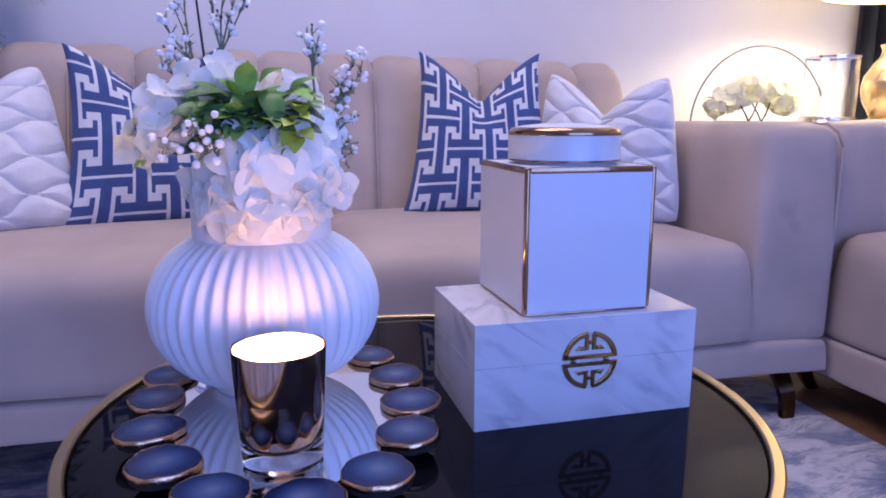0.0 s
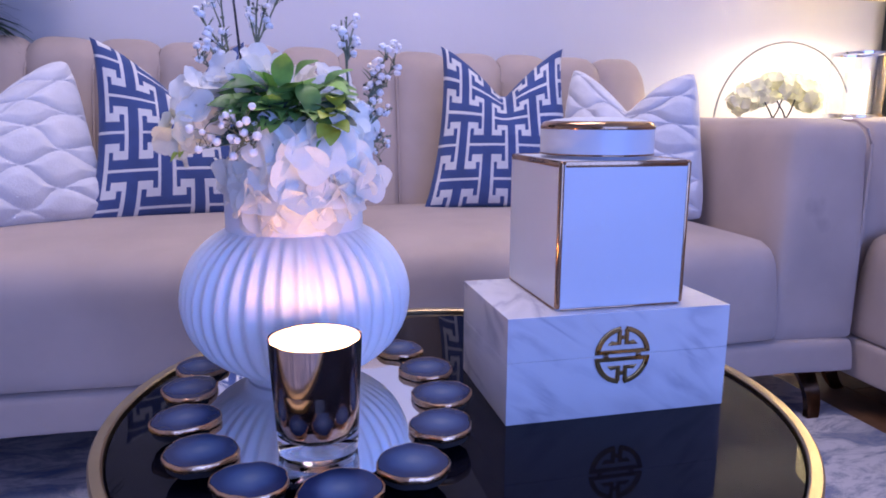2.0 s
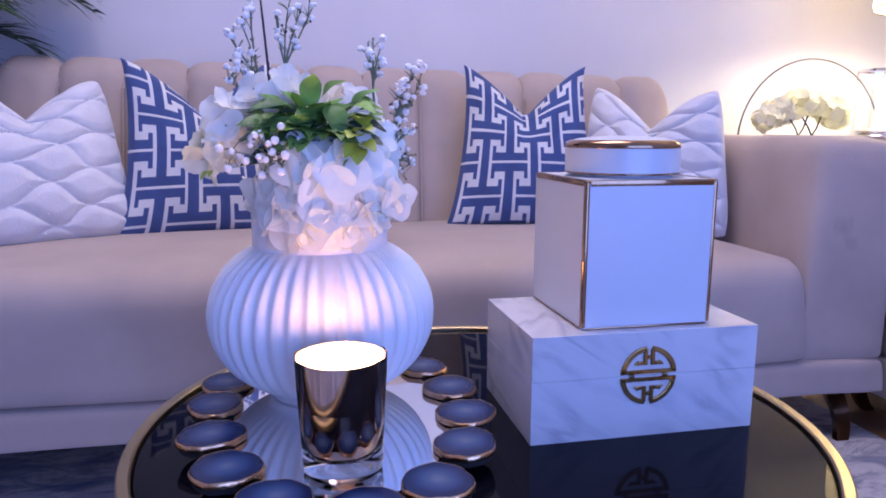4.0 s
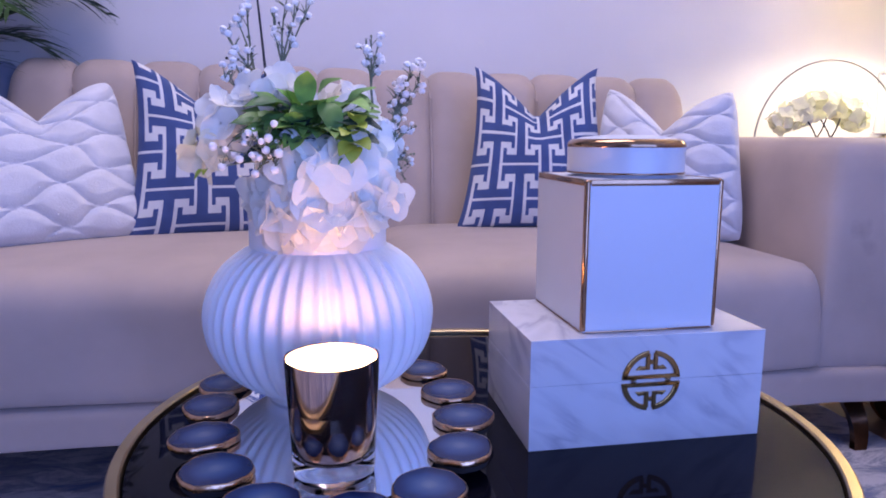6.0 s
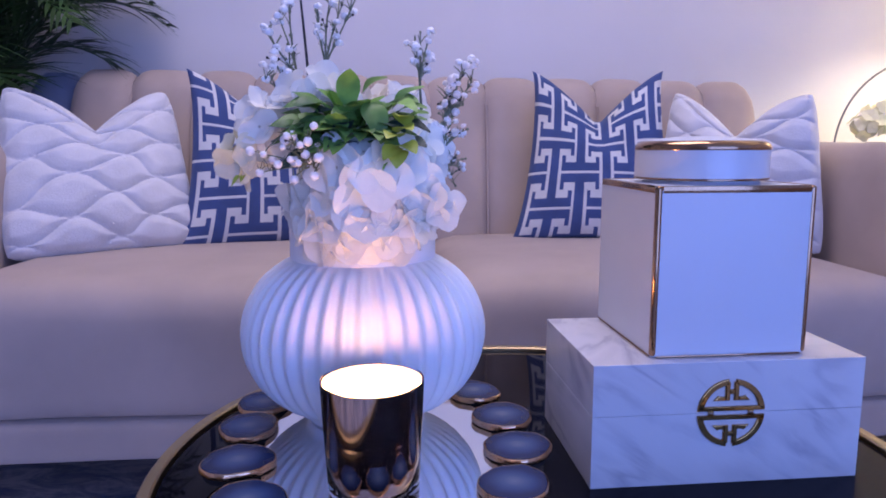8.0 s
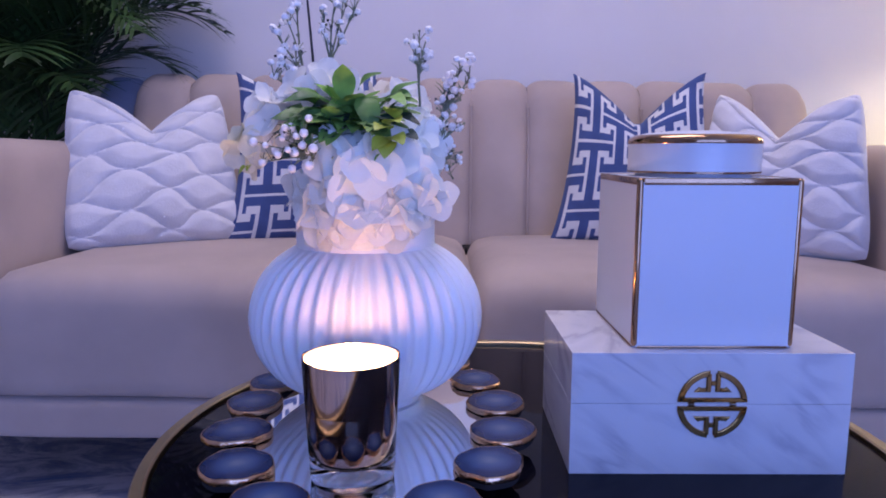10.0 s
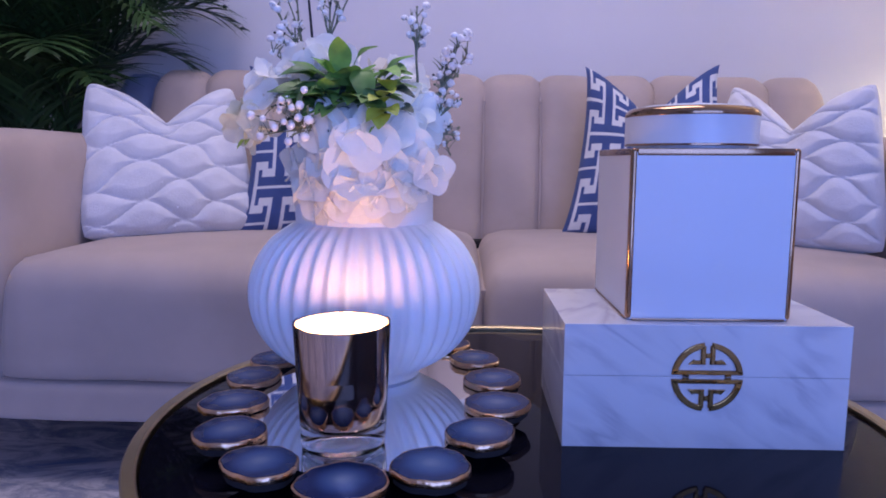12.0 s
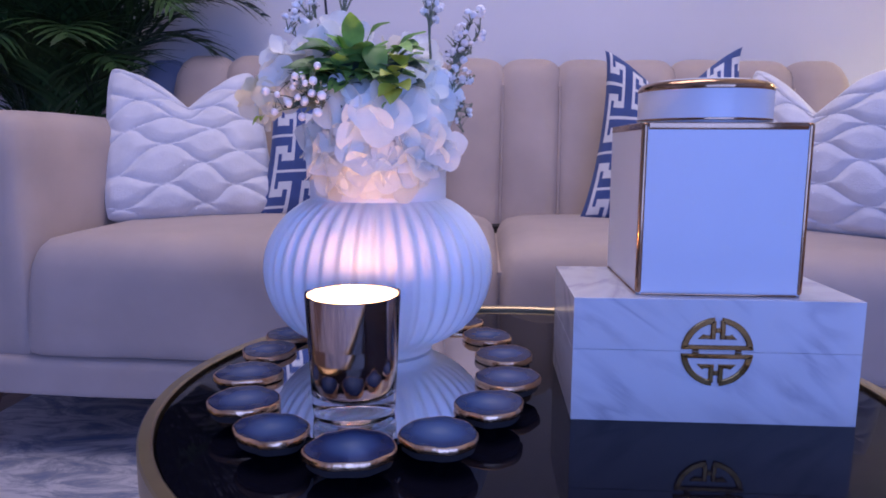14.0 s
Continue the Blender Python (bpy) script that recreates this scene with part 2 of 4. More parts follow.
# ---- building helpers ----
def link(name, bm, material, smooth=True):
    me = bpy.data.meshes.new(name)
    bmesh.ops.recalc_face_normals(bm, faces=bm.faces)
    bm.to_mesh(me)
    bm.free()
    for m in material if isinstance(material, (list, tuple)) else [material]:
        me.materials.append(m)
    if smooth:
        for p in me.polygons:
            p.use_smooth = True
        me.set_sharp_from_angle(angle=radians(40))
    return new(name, me)


def part(name, bm, material, parent, label="", smooth=True):
    ob = link(name, bm, material, smooth)
    ob.parent = parent
    if parent.type != "EMPTY" or parent.location.length:
        bpy.context.view_layer.update()
        ob.matrix_parent_inverse = parent.matrix_world.inverted()
    return tagged(ob, label)


def thing(name, place, label, category, group=""):
    ob = new(name)
    ob.location = place
    ob.empty_display_size = 0.05
    return tagged(ob, label, category, group)


def box(x0, x1, y0, y1, z0, z1, r=0.0, seg=3):
    bm = bmesh.new()
    bmesh.ops.create_cube(bm, size=1)
    for v in bm.verts:
        v.co = Vector(((x0 + x1) / 2 + v.co.x * (x1 - x0), (y0 + y1) / 2 + v.co.y * (y1 - y0), (z0 + z1) / 2 + v.co.z * (z1 - z0)))
    if r:
        bmesh.ops.bevel(bm, geom=bm.edges[:], offset=r, segments=seg, profile=0.5, affect="EDGES")
    return bm


def lathe(profile, cx=0.0, cy=0.0, n=48, ribs=0, amp=None, sx=1.0, sy=1.0):
    """Turned body; profile rows of (radius, z); amp(k) the rib's depth along the profile."""
    bm = bmesh.new()
    rings = []
    for k, (r, z) in enumerate(profile):
        if r < 1e-5:
            rings.append([bm.verts.new((cx, cy, z))])
            continue
        ring = []
        for i in range(n):
            a = 2 * math.pi * i / n
            q = r + (amp(k) * math.cos(ribs * a) if ribs else 0)
            ring.append(bm.verts.new((cx + sx * q * math.cos(a), cy + sy * q * math.sin(a), z)))
        rings.append(ring)
    for a, b in zip(rings, rings[1:]):
        for i in range(n):
            j = (i + 1) % n
            if len(a) == 1 and len(b) == 1:
                continue
            if len(a) == 1:
                bm.faces.new((a[0], b[i], b[j]))
            elif len(b) == 1:
                bm.faces.new((a[i], b[0], a[j]))
            else:
                bm.faces.new((a[i], a[j], b[j], b[i]))
    return bm


def tube(points, r, n=6, taper=1.0, bm=None, closed=False):
    """A round bar along points; taper: end radius over start radius."""
    bm = bm or bmesh.new()
    pts = [Vector(p) for p in points]
    rings = []
    count = len(pts)
    for k, p in enumerate(pts):
        if closed:
            d = (pts[(k + 1) % count] - pts[k - 1]).normalized()
        else:
            d = (pts[min(k + 1, count - 1)] - pts[max(k - 1, 0)]).normalized()
        side = d.cross(Vector((0.13, 0.31, 0.94))).normalized()
        up = side.cross(d)
        q = r * (1 + (taper - 1) * k / max(1, count - 1))
        rings.append([bm.verts.new(p + q * (math.cos(2 * math.pi * i / n) * side + math.sin(2 * math.pi * i / n) * up)) for i in range(n)])
    for a, b in zip(rings, rings[1:] + ([rings[0]] if closed else [])):
        for i in range(n):
            bm.faces.new((a[i], a[(i + 1) % n], b[(i + 1) % n], b[i]))
    if not closed:
        bm.faces.new(rings[0]), bm.faces.new(rings[-1])
    return bm


def arc(cx, cz, r, a0, a1, n):
    return [(cx + r * math.cos(radians(a0 + (a1 - a0) * i / n)), cz + r * math.sin(radians(a0 + (a1 - a0) * i / n))) for i in range(n + 1)]


def plate(outline, y0, y1, bm=None):
    """A flat plate: outline of (x, z), between two depths in y."""
    bm = bm or bmesh.new()
    a = [bm.verts.new((x, y0, z)) for x, z in outline]
    b = [bm.verts.new((x, y1, z)) for x, z in outline]
    bm.faces.new(a), bm.faces.new(b[::-1])
    for i in range(len(a)):
        j = (i + 1) % len(a)
        bm.faces.new((a[i], b[i], b[j], a[j]))
    return bm


def structure(name, bm, material, label, category, smooth=False):
    return tagged(link(name, bm, material, smooth), label, category, kind="structure")


# ---- the room ----
X0, X1, Y0, Y1, ZC = -2.3, 3.1, -2.6, 2.46, 2.5
structure("wall_north", box(X0 - 0.1, X1 + 0.1, Y1, Y1 + 0.12, 0, ZC), WALL, "pale lavender-white painted plaster wall behind the sofa", "wall")
structure("wall_west", box(X0 - 0.12, X0, Y0, Y1, 0, ZC), WALL, "plain pale painted side wall", "wall")
structure("wall_east", box(X1, X1 + 0.12, Y0, Y1, 0, ZC), WALL, "plain pale painted side wall", "wall")
wall_s = structure("wall_south", box(X0 - 0.1, -0.52, Y0 - 0.12, Y0, 0, ZC), WALL, "pale painted wall with a wide glazed door", "wall")
for bm in (box(2.52, X1 + 0.1, Y0 - 0.12, Y0, 0, ZC), box(-0.52, 2.52, Y0 - 0.12, Y0, 2.13, ZC)):
    part("wall_panel", bm, WALL, wall_s, smooth=False)
win = tagged(thing("window_1", (1.0, Y0, 0), "wide white framed glazed door with blue dusk light", "window"), kind="structure")
for x in (-0.52, 0.97, 2.46):
    part("window_frame", box(x, x + 0.06, Y0 - 0.1, Y0 - 0.05, 0.03, 2.1), WHITEWOOD, win, smooth=False)
for z in (0.0, 2.1):
    part("window_frame", box(-0.52, 2.52, Y0 - 0.1, Y0 - 0.05, z, z + 0.03), WHITEWOOD, win, smooth=False)
structure("ceiling", box(X0 - 0.1, X1 + 0.1, Y0 - 0.1, Y1 + 0.1, ZC, ZC + 0.1), CEIL, "plain white painted ceiling", "ceiling")
structure("baseboard", box(X0, X1, Y1 - 0.015, Y1, 0.002, 0.1, 0.004, 1), WHITEWOOD, "white painted skirting board along the wall", "baseboard")
rug = tagged(link("rug", box(-1.05, 1.315, -1.0, 2.05, 0.001, 0.013, 0.004, 2), RUG), "blue and grey abstract patterned low-pile rug", "rug")

# ---- sofa against the wall ----
SX0, SX1 = -0.866, 1.192


def channel_panel(x0, x1):
    """One upright padded channel of the sofa's back, rolled over the top."""
    path = [(2.075, 0.38), (2.078, 0.44), (2.095, 0.55), (2.115, 0.66), (2.14, 0.77), (2.158, 0.83)]
    path += [(2.235 - 0.075 * math.cos(radians(a)), 0.84 + 0.068 * math.sin(radians(a))) for a in (15, 35, 55, 75, 90, 110, 135, 160)]
    path += [(2.315, 0.8), (2.33, 0.6), (2.335, 0.16)]
    n = 12
    bm = bmesh.new()
    rows = []
    for k, (y, z) in enumerate(path):
        a, b = path[max(0, k - 1)], path[min(len(path) - 1, k + 1)]
        t = Vector((b[0] - a[0], b[1] - a[1])).normalized()
        row = []
        for i in range(n + 1):
            u = -1 + 2 * i / n
            x = (x0 + x1) / 2 + u * (x1 - x0) / 2
            puff = 0.024 * (1 - abs(u) ** 4)
            e = min(x - SX0, SX1 - x)
            drop = 0.0
            if e < 0.06 and z > 0.6:
                drop = (0.06 - math.sqrt(max(0.0, 0.0036 - (0.06 - e) ** 2))) * min(1, (z - 0.6) / 0.25)
            nap = 0.004 * noise.noise(Vector((x * 5, y * 5, z * 5)))
            row.append(bm.verts.new((x, y - t.y * (puff + nap), z + t.x * (puff + nap) - drop)))
        rows.append(row)
    for a, b in zip(rows, rows[1:]):
        for i in range(n):
            bm.faces.new((a[i], a[i + 1], b[i + 1], b[i]))
    return bm


def cushion_block(x0, x1, y0, y1, z0, z1, r, crown=0.015):
    bm = box(x0, x1, y0, y1, z0, z1)
    bmesh.ops.subdivide_edges(bm, edges=bm.edges[:], cuts=11, use_grid_fill=True)
    c = Vector(((x0 + x1) / 2, (y0 + y1) / 2, (z0 + z1) / 2))
    h = Vector(((x1 - x0) / 2, (y1 - y0) / 2, (z1 - z0) / 2))
    for v in bm.verts:
        # finer rows towards the rims
        q = [((v.co[i] - c[i]) / h[i]) for i in range(3)]
        q = [math.copysign(1 - max(0.0, 1 - abs(s)) ** 1.7, s) for s in q]
        p = Vector([c[i] + q[i] * h[i] for i in range(3)])
        # the lower edges are sewn tighter than the upper ones
        rr = r * (0.3 + 0.7 * max(0.0, min(1.0, 0.5 + 0.75 * q[2])) ** 1.5)
        inner = Vector([max(c[i] - h[i] + rr, min(c[i] + h[i] - rr, p[i])) for i in range(3)])
        d = p - inner
        if d.length > 1e-6:
            p = inner + d.normalized() * rr
        p.z += crown * (1 - q[0] ** 2) * (1 - q[1] ** 2) * (1 if q[2] > 0 else 0)
        p += Vector((0, 0.004, 0.004)) * noise.noise(p * 4)
        v.co = p
    return bm


sofa = thing("sofa", (0.157, 1.7, 0), "beige velvet channel-back sofa with gold bent legs", "sofa")
step = (SX1 - SX0) / 12
for i in range(12):
    part("back_channel", channel_panel(SX0 + i * step + 0.0008, SX0 + (i + 1) * step - 0.0008), VELVET, sofa)
for i in range(1, 12):
    x = SX0 + i * step
    part("seam_piping", tube([(x, 2.068, 0.4), (x, 2.086, 0.55), (x, 2.106, 0.66), (x, 2.132, 0.77), (x, 2.152, 0.84), (x, 2.182, 0.882), (x, 2.235, 0.898), (x, 2.29, 0.88)], 0.0035, 6), VELVET, sofa)
part("seat_cushion", cushion_block(-0.803, 0.1505, 1.31, 2.075, 0.218, 0.463, 0.065), VELVET, sofa)
part("seat_cushion", cushion_block(0.151, 1.1, 1.31, 2.075, 0.218, 0.463, 0.065), VELVET, sofa)
part("seat_lining", box(-0.8, 1.09, 1.36, 2.0, 0.2, 0.41), VELVET, sofa)
# near-black box stands in for the shade deep between the two cushions
part("gap_shade", box(0.1, 0.2, 2.003, 2.07, 0.3, 0.43), BLACKGAP, sofa)
for x0, x1, xo, zt in ((-1.04, -0.8, -1.04, 0.713), (1.092, 1.322, 1.322, 0.734)):
    arm = part("arm", cushion_block(x0, x1, 1.325, 2.2, 0.212, zt, 0.056, 0.004), VELVET, sofa)
    s = 1 if xo > 0 else -1
    part("arm_piping", tube([(xo - s * 0.008, 1.333, 0.232), (xo - s * 0.008, 1.333, 0.5), (xo - s * 0.01, 1.333, zt - 0.054), (xo - s * 0.025, 1.335, zt - 0.019), (xo - s * 0.025, 1.37, zt), (xo - s * 0.025, 1.8, zt + 0.002)], 0.004, 6), VELVET, arm)
part("base", cushion_block(-1.045, 1.32, 1.313, 2.3, 0.136, 0.2195, 0.022, 0), VELVET, sofa)


def bent_leg(x, y, s, z_top=0.12, z_low=0.013):
    """A curved flat metal leg, swept outward at the foot."""
    bm = bmesh.new()
    rows = []
    for k in range(9):
        f = k / 8
        z = z_top - (z_top - z_low) * f
        off = 0.03 * math.sin(f * math.pi * 0.75) - 0.012 * f
        w = 0.05 - 0.018 * f
        rows.append([bm.verts.new((x + s * off + dx * w, y + dy * 0.008 - 0.03 * f * f, z)) for dx, dy in ((-0.5, -1), (0.5, -1), (0.5, 1), (-0.5, 1))])
    for a, b in zip(rows, rows[1:]):
        for i in range(4):
            bm.faces.new((a[i], a[(i + 1) % 4], b[(i + 1) % 4], b[i]))
    bm.faces.new(rows[0]), bm.faces.new(rows[-1])
    return bm


for x, y, s in ((1.2, 1.335, 1), (-0.92, 1.37, -1), (1.2, 2.2, 1), (-0.92, 2.2, -1)):
    part("leg", bent_leg(x, y, s, 0.135, 0.0135 + 0.0131 * (x - 0.157)), GOLDLUSTRE, sofa, "bent gold metal leg")
sofa.rotation_euler.y = radians(0.75)

# ---- second sofa, at right angles ----
sofa2 = thing("sofa", (1.8, 0.7, 0), "beige velvet sofa standing square to the first one", "sofa")
part("arm", cushion_block(1.36, 2.2, 1.372, 1.6, 0.188, 0.722, 0.04, 0.006), VELVET, sofa2)
part("arm", cushion_block(1.36, 2.2, -0.6, -0.37, 0.188, 0.722, 0.04, 0.006), VELVET, sofa2)
part("seat_cushion", cushion_block(1.345, 2.1, 0.502, 1.368, 0.192, 0.462, 0.06), VELVET, sofa2)
part("seat_cushion", cushion_block(1.345, 2.1, -0.366, 0.498, 0.192, 0.462, 0.06), VELVET, sofa2)
part("base", cushion_block(1.34, 2.3, -0.61, 1.605, 0.096, 0.194, 0.016, 0), VELVET, sofa2)
part("back", cushion_block(2.105, 2.36, -0.6, 1.6, 0.216, 0.9, 0.06, 0), VELVET, sofa2)
for x, y, s in ((1.45, 1.5, -1), (1.45, -0.5, -1), (2.2, 1.5, 1), (2.2, -0.5, 1)):
    part("leg", bent_leg(x, y, s, 0.1, 0.001), GOLDLUSTRE, sofa2, "bent gold metal leg")


# ---- cushions ----
def key(x, y):
    """The pale lines of an interlocking key pattern: upright H shapes with hooked ends, each row half a step on."""
    for ox, oy in ((0, 0), (12, 17)):
        a = abs((x - ox + 12) % 24 - 12)
        b = abs((y - oy + 17) % 34 - 17)
        if a <= 10 and b <= 0.7 or 8.7 <= a <= 10 and b <= 12 or 5 <= a <= 10 and 8.4 <= b <= 12:
            return True
    return False


def pillow(name, corners, thick, dip, label, kind, group, shift=(0, 0)):
    """A stuffed cushion on four corners (bottom left, bottom right, top left, top right), its top pressed in."""
    bl, br, tl, tr = [Vector(c) for c in corners]
    out = ((br - bl).cross(tl - bl)).normalized()
    up = ((tl - bl) + (tr - br)).normalized()
    side = ((br - bl) + (tr - tl)).normalized()
    n = 190 if kind == "key" else 130
    bm = bmesh.new()

    def point(i, j, face):
        u, v = i / n, j / n
        if kind == "braid":
            # soft rounded corners
            a, c = 2 * u - 1, 2 * v - 1
            k = 1.065 - 0.105 * abs(a * c) ** 3.2
            uu, vv = 0.5 + 0.5 * a * k, 0.5 + 0.5 * c * k
        else:
            uu, vv = u, v
        p = (bl * (1 - uu) + br * uu) * (1 - vv) + (tl * (1 - uu) + tr * uu) * vv
        cu, cv = 1 - (2 * u - 1) ** 2, 1 - (2 * v - 1) ** 2
        p += side * (0.5 - u) * (0.05 if kind == "key" else 0.02) * cv ** (0.7 if kind == "key" else 1)
        p += up * (0.5 - v) * 0.05 * cu * (1 if v > 0.5 else 0.4)
        ridge = 1 - abs(2 * u - 1)
        ridge = min(1.0, ridge * 1.06) if kind == "key" else ridge
        p -= up * dip * (ridge ** (1.55 if kind == "key" else 1.75)) * max(0.0, (v - 0.35) / 0.65) ** 1.8
        b = thick * (max(0, cu) ** 0.5) * (max(0, cv) ** 0.45)
        b *= 1 - 0.45 * math.exp(-((u - 0.5) / 0.13) ** 2) * max(0.0, (v - 0.45) / 0.55)
        if kind == "braid":
            # lens-shaped quilted puffs, each row half a length on
            wob = Vector((u * 3.3 + bl.x * 7, v * 3.3, 0.5))
            a = u * 2.1 + 0.12 * math.sin(v * 7) + 0.16 * noise.noise(wob)
            rows = v * 9.2 + 0.4 * noise.noise(wob + Vector((7, 3, 1)))
            best = 1.0
            for k in range(-1, 13):
                line = k + 0.47 * math.sin(2 * math.pi * (a + 0.5 * k)) + 0.1 * u
                best = min(best, abs(rows - line))
            b += 0.0145 * min(1.0, best / 0.5) ** 0.5 * min(1, 0.15 + 6 * cu) * min(1, 0.15 + 6 * cv)
        else:
            b += 0.004 * noise.noise(Vector((u * 5, v * 5, face * 3)))
        return p + out * b * face

    grids = {}
    for face in (1, -1):
        g = {}
        for i in range(n + 1):
            for j in range(n + 1):
                rim = i in (0, n) or j in (0, n)
                g[i, j] = grids[1][i, j] if face < 0 and rim else bm.verts.new(point(i, j, face))
        grids[face] = g
        for i in range(n):
            for j in range(n):
                f = bm.faces.new((g[i, j], g[i + 1, j], g[i + 1, j + 1], g[i, j + 1]))
                if kind == "key" and face > 0 and key((i + 0.5) / n * 66 - shift[0], (j + 0.5) / n * 81 - shift[1]):
                    f.material_index = 1
    ob = link(name, bm, [BLUECLOTH, CREAMCLOTH] if kind == "key" else WHITEFUR)
    return tagged(ob, label, "cushion", group)


def sparkles(ob, seed):
    """Tiny sequins caught in the seams of a plush cushion."""
    rnd = random.Random(seed)
    me = ob.data
    for _ in range(14):
        p = me.polygons[rnd.randrange(120 * 30, 120 * 90)]
        bm = bmesh.new()
        m = Matrix.Translation(p.center + p.normal * 0.001) @ p.normal.to_track_quat("Z", "Y").to_matrix().to_4x4()
        bmesh.ops.create_cone(bm, cap_ends=True, segments=6, radius1=0.0022, radius2=0.0012, depth=0.0015, matrix=m)
        part("sequin", bm, SEQUIN, ob)


pillow("scatter_cushion", [(-0.472, 1.77, 0.468), (-0.02, 1.93, 0.455), (-0.444, 1.84, 0.905), (-0.09, 1.97, 0.918)], 0.075, 0.115,
       "blue and white key-pattern cotton cushion with a dented top", "key", "cushions on the sofa", (36, 22))
pillow("scatter_cushion", [(0.383, 1.93, 0.46), (0.84, 1.83, 0.455), (0.45, 2.0, 0.922), (0.786, 1.9, 0.915)], 0.075, 0.115,
       "blue and white key-pattern cotton cushion with a dented top", "key", "cushions on the sofa", (36, 47.8))
w1 = pillow("scatter_cushion", [(-0.785, 1.605, 0.472), (-0.425, 1.8, 0.474), (-0.853, 1.79, 0.857), (-0.515, 1.93, 0.857)], 0.085, 0.115,
       "white plush braided cushion with silver sequins, leaning on the arm", "braid", "cushions on the sofa")
w2 = pillow("scatter_cushion", [(0.76, 1.85, 0.455), (1.066, 1.585, 0.455), (0.83, 1.93, 0.865), (1.035, 1.615, 0.84)], 0.085, 0.11,
       "white plush braided cushion, wedged into the sofa's corner", "braid", "cushions on the sofa")
sparkles(w1, 3), sparkles(w2, 5)

# ---- coffee table ----
TX, TY, TZ = 0.174, 0.759, 0.3855
table = thing("coffee_table", (TX, TY, 0), "round coffee table with a black glass top and gold rim", "table")
part("glass_top", lathe([(0, TZ - 0.01), (0.378, TZ - 0.01), (0.3815, TZ - 0.009), (0.3815, TZ - 0.003), (0.379, TZ), (0, TZ)], TX, TY, 128), BLACKGLASS, table, "glossy black glass top")
part("rim", lathe([(0.382, TZ - 0.03), (0.3935, TZ - 0.03), (0.3955, TZ - 0.028), (0.3955, TZ + 0.004), (0.3935, TZ + 0.006), (0.384, TZ + 0.006), (0.382, TZ + 0.004), (0.382, TZ - 0.03)], TX, TY, 160), GOLD, table, "brushed gold metal rim")
part("lower_ring", lathe([(0.3, 0.014), (0.312, 0.014), (0.312, 0.026), (0.3, 0.026), (0.3, 0.014)], TX, TY, 96), GOLD, table)
for a in (45, 135, 225, 315):
    c, s = math.cos(radians(a)), math.sin(radians(a))
    part("leg", tube([(TX + 0.306 * c, TY + 0.306 * s, 0.02), (TX + 0.386 * c, TY + 0.386 * s, TZ - 0.02)], 0.008, 10), GOLD, table)

# ---- agate and mirror tray ----
MZ = 0.404
tray = thing("agate_tray", (0.013, 0.775, TZ), "oval mirror tray edged with blue agate slices", "tray")
part("mirror", lathe([(0, MZ - 0.006), (1, MZ - 0.006), (1, MZ), (0, MZ)], 0.013, 0.775, 96, sx=0.122, sy=0.205), MIRROR, tray, "oval mirror plate")
part("tray_base", lathe([(0, TZ), (1, TZ), (1, MZ - 0.0065), (0, MZ - 0.0065)], 0.013, 0.775, 64, sx=0.085, sy=0.165), BLACKGAP, tray)


def slice_outline(seed, rx, ry, n=40):
    rnd = random.Random(seed)
    ph = [rnd.uniform(0, 6.28) for _ in range(4)]
    return [(rx * k * math.cos(t), ry * k * math.sin(t)) for t in (2 * math.pi * i / n for i in range(n))
            for k in [1 + 0.035 * math.sin(2 * t + ph[0]) + 0.03 * math.sin(3 * t + ph[1]) + 0.012 * math.sin(7 * t + ph[2]) + 0.008 * math.sin(13 * t + ph[3])]]


def agate_slice(seed, x, y, rx, ry, turn):
    pts = slice_outline(seed, rx, ry)
    n = len(pts)

    def stack(rows, caps):
        bm = bmesh.new()
        rings = [[bm.verts.new((px * k, py * k, z + 0.0003 * math.sin(5 * i + 3 * k) * (k > 0.5))) for i, (px, py) in enumerate(pts)] for k, z in rows]
        for a, b in zip(rings, rings[1:]):
            for i in range(n):
                bm.faces.new((a[i], a[(i + 1) % n], b[(i + 1) % n], b[i]))
        if caps:
            bm.faces.new(rings[0]), bm.faces.new(rings[-1])
        else:
            for i in range(n):
                bm.faces.new((rings[-1][i], rings[-1][(i + 1) % n], rings[0][(i + 1) % n], rings[0][i]))
        return bm

    ob = link("agate_slice", stack([(0.9, 0.0), (0.945, 0.001), (0.945, 0.006), (0.93, 0.0074), (0.3, 0.0076)], True), AGATE)
    ob.parent = tray
    ob.matrix_parent_inverse = Matrix.Translation(tray.location).inverted()
    ob.matrix_basis = pose(x, y, MZ + 0.0005, 0, 0, turn)
    # black disc directly below the slice, a little smaller than it
    back = link("slice_backing", stack([(0.88, -0.0065), (0.9, -0.006), (0.9, -0.0003)], True), BLACKGAP)
    back.parent = ob
    tagged(back, "black backing disc")
    bm = bmesh.new()
    bmesh.ops.create_cone(bm, cap_ends=True, segments=16, radius1=0.006, radius2=0.006, depth=MZ - TZ - 0.007, matrix=Matrix.Translation((0, 0, -0.0065 - (MZ - TZ - 0.007) / 2)))
    foot = link("tray_foot", bm, BLACKGAP)
    foot.parent = ob
    rim = link("gold_edge", stack([(0.93, 0.0), (0.99, 0.0008), (1.0, 0.003), (0.99, 0.0062), (0.955, 0.0074), (0.935, 0.0066)], False), GOLDLEAF)
    rim.parent = ob
    tagged(rim, "uneven gold-leaf edge")


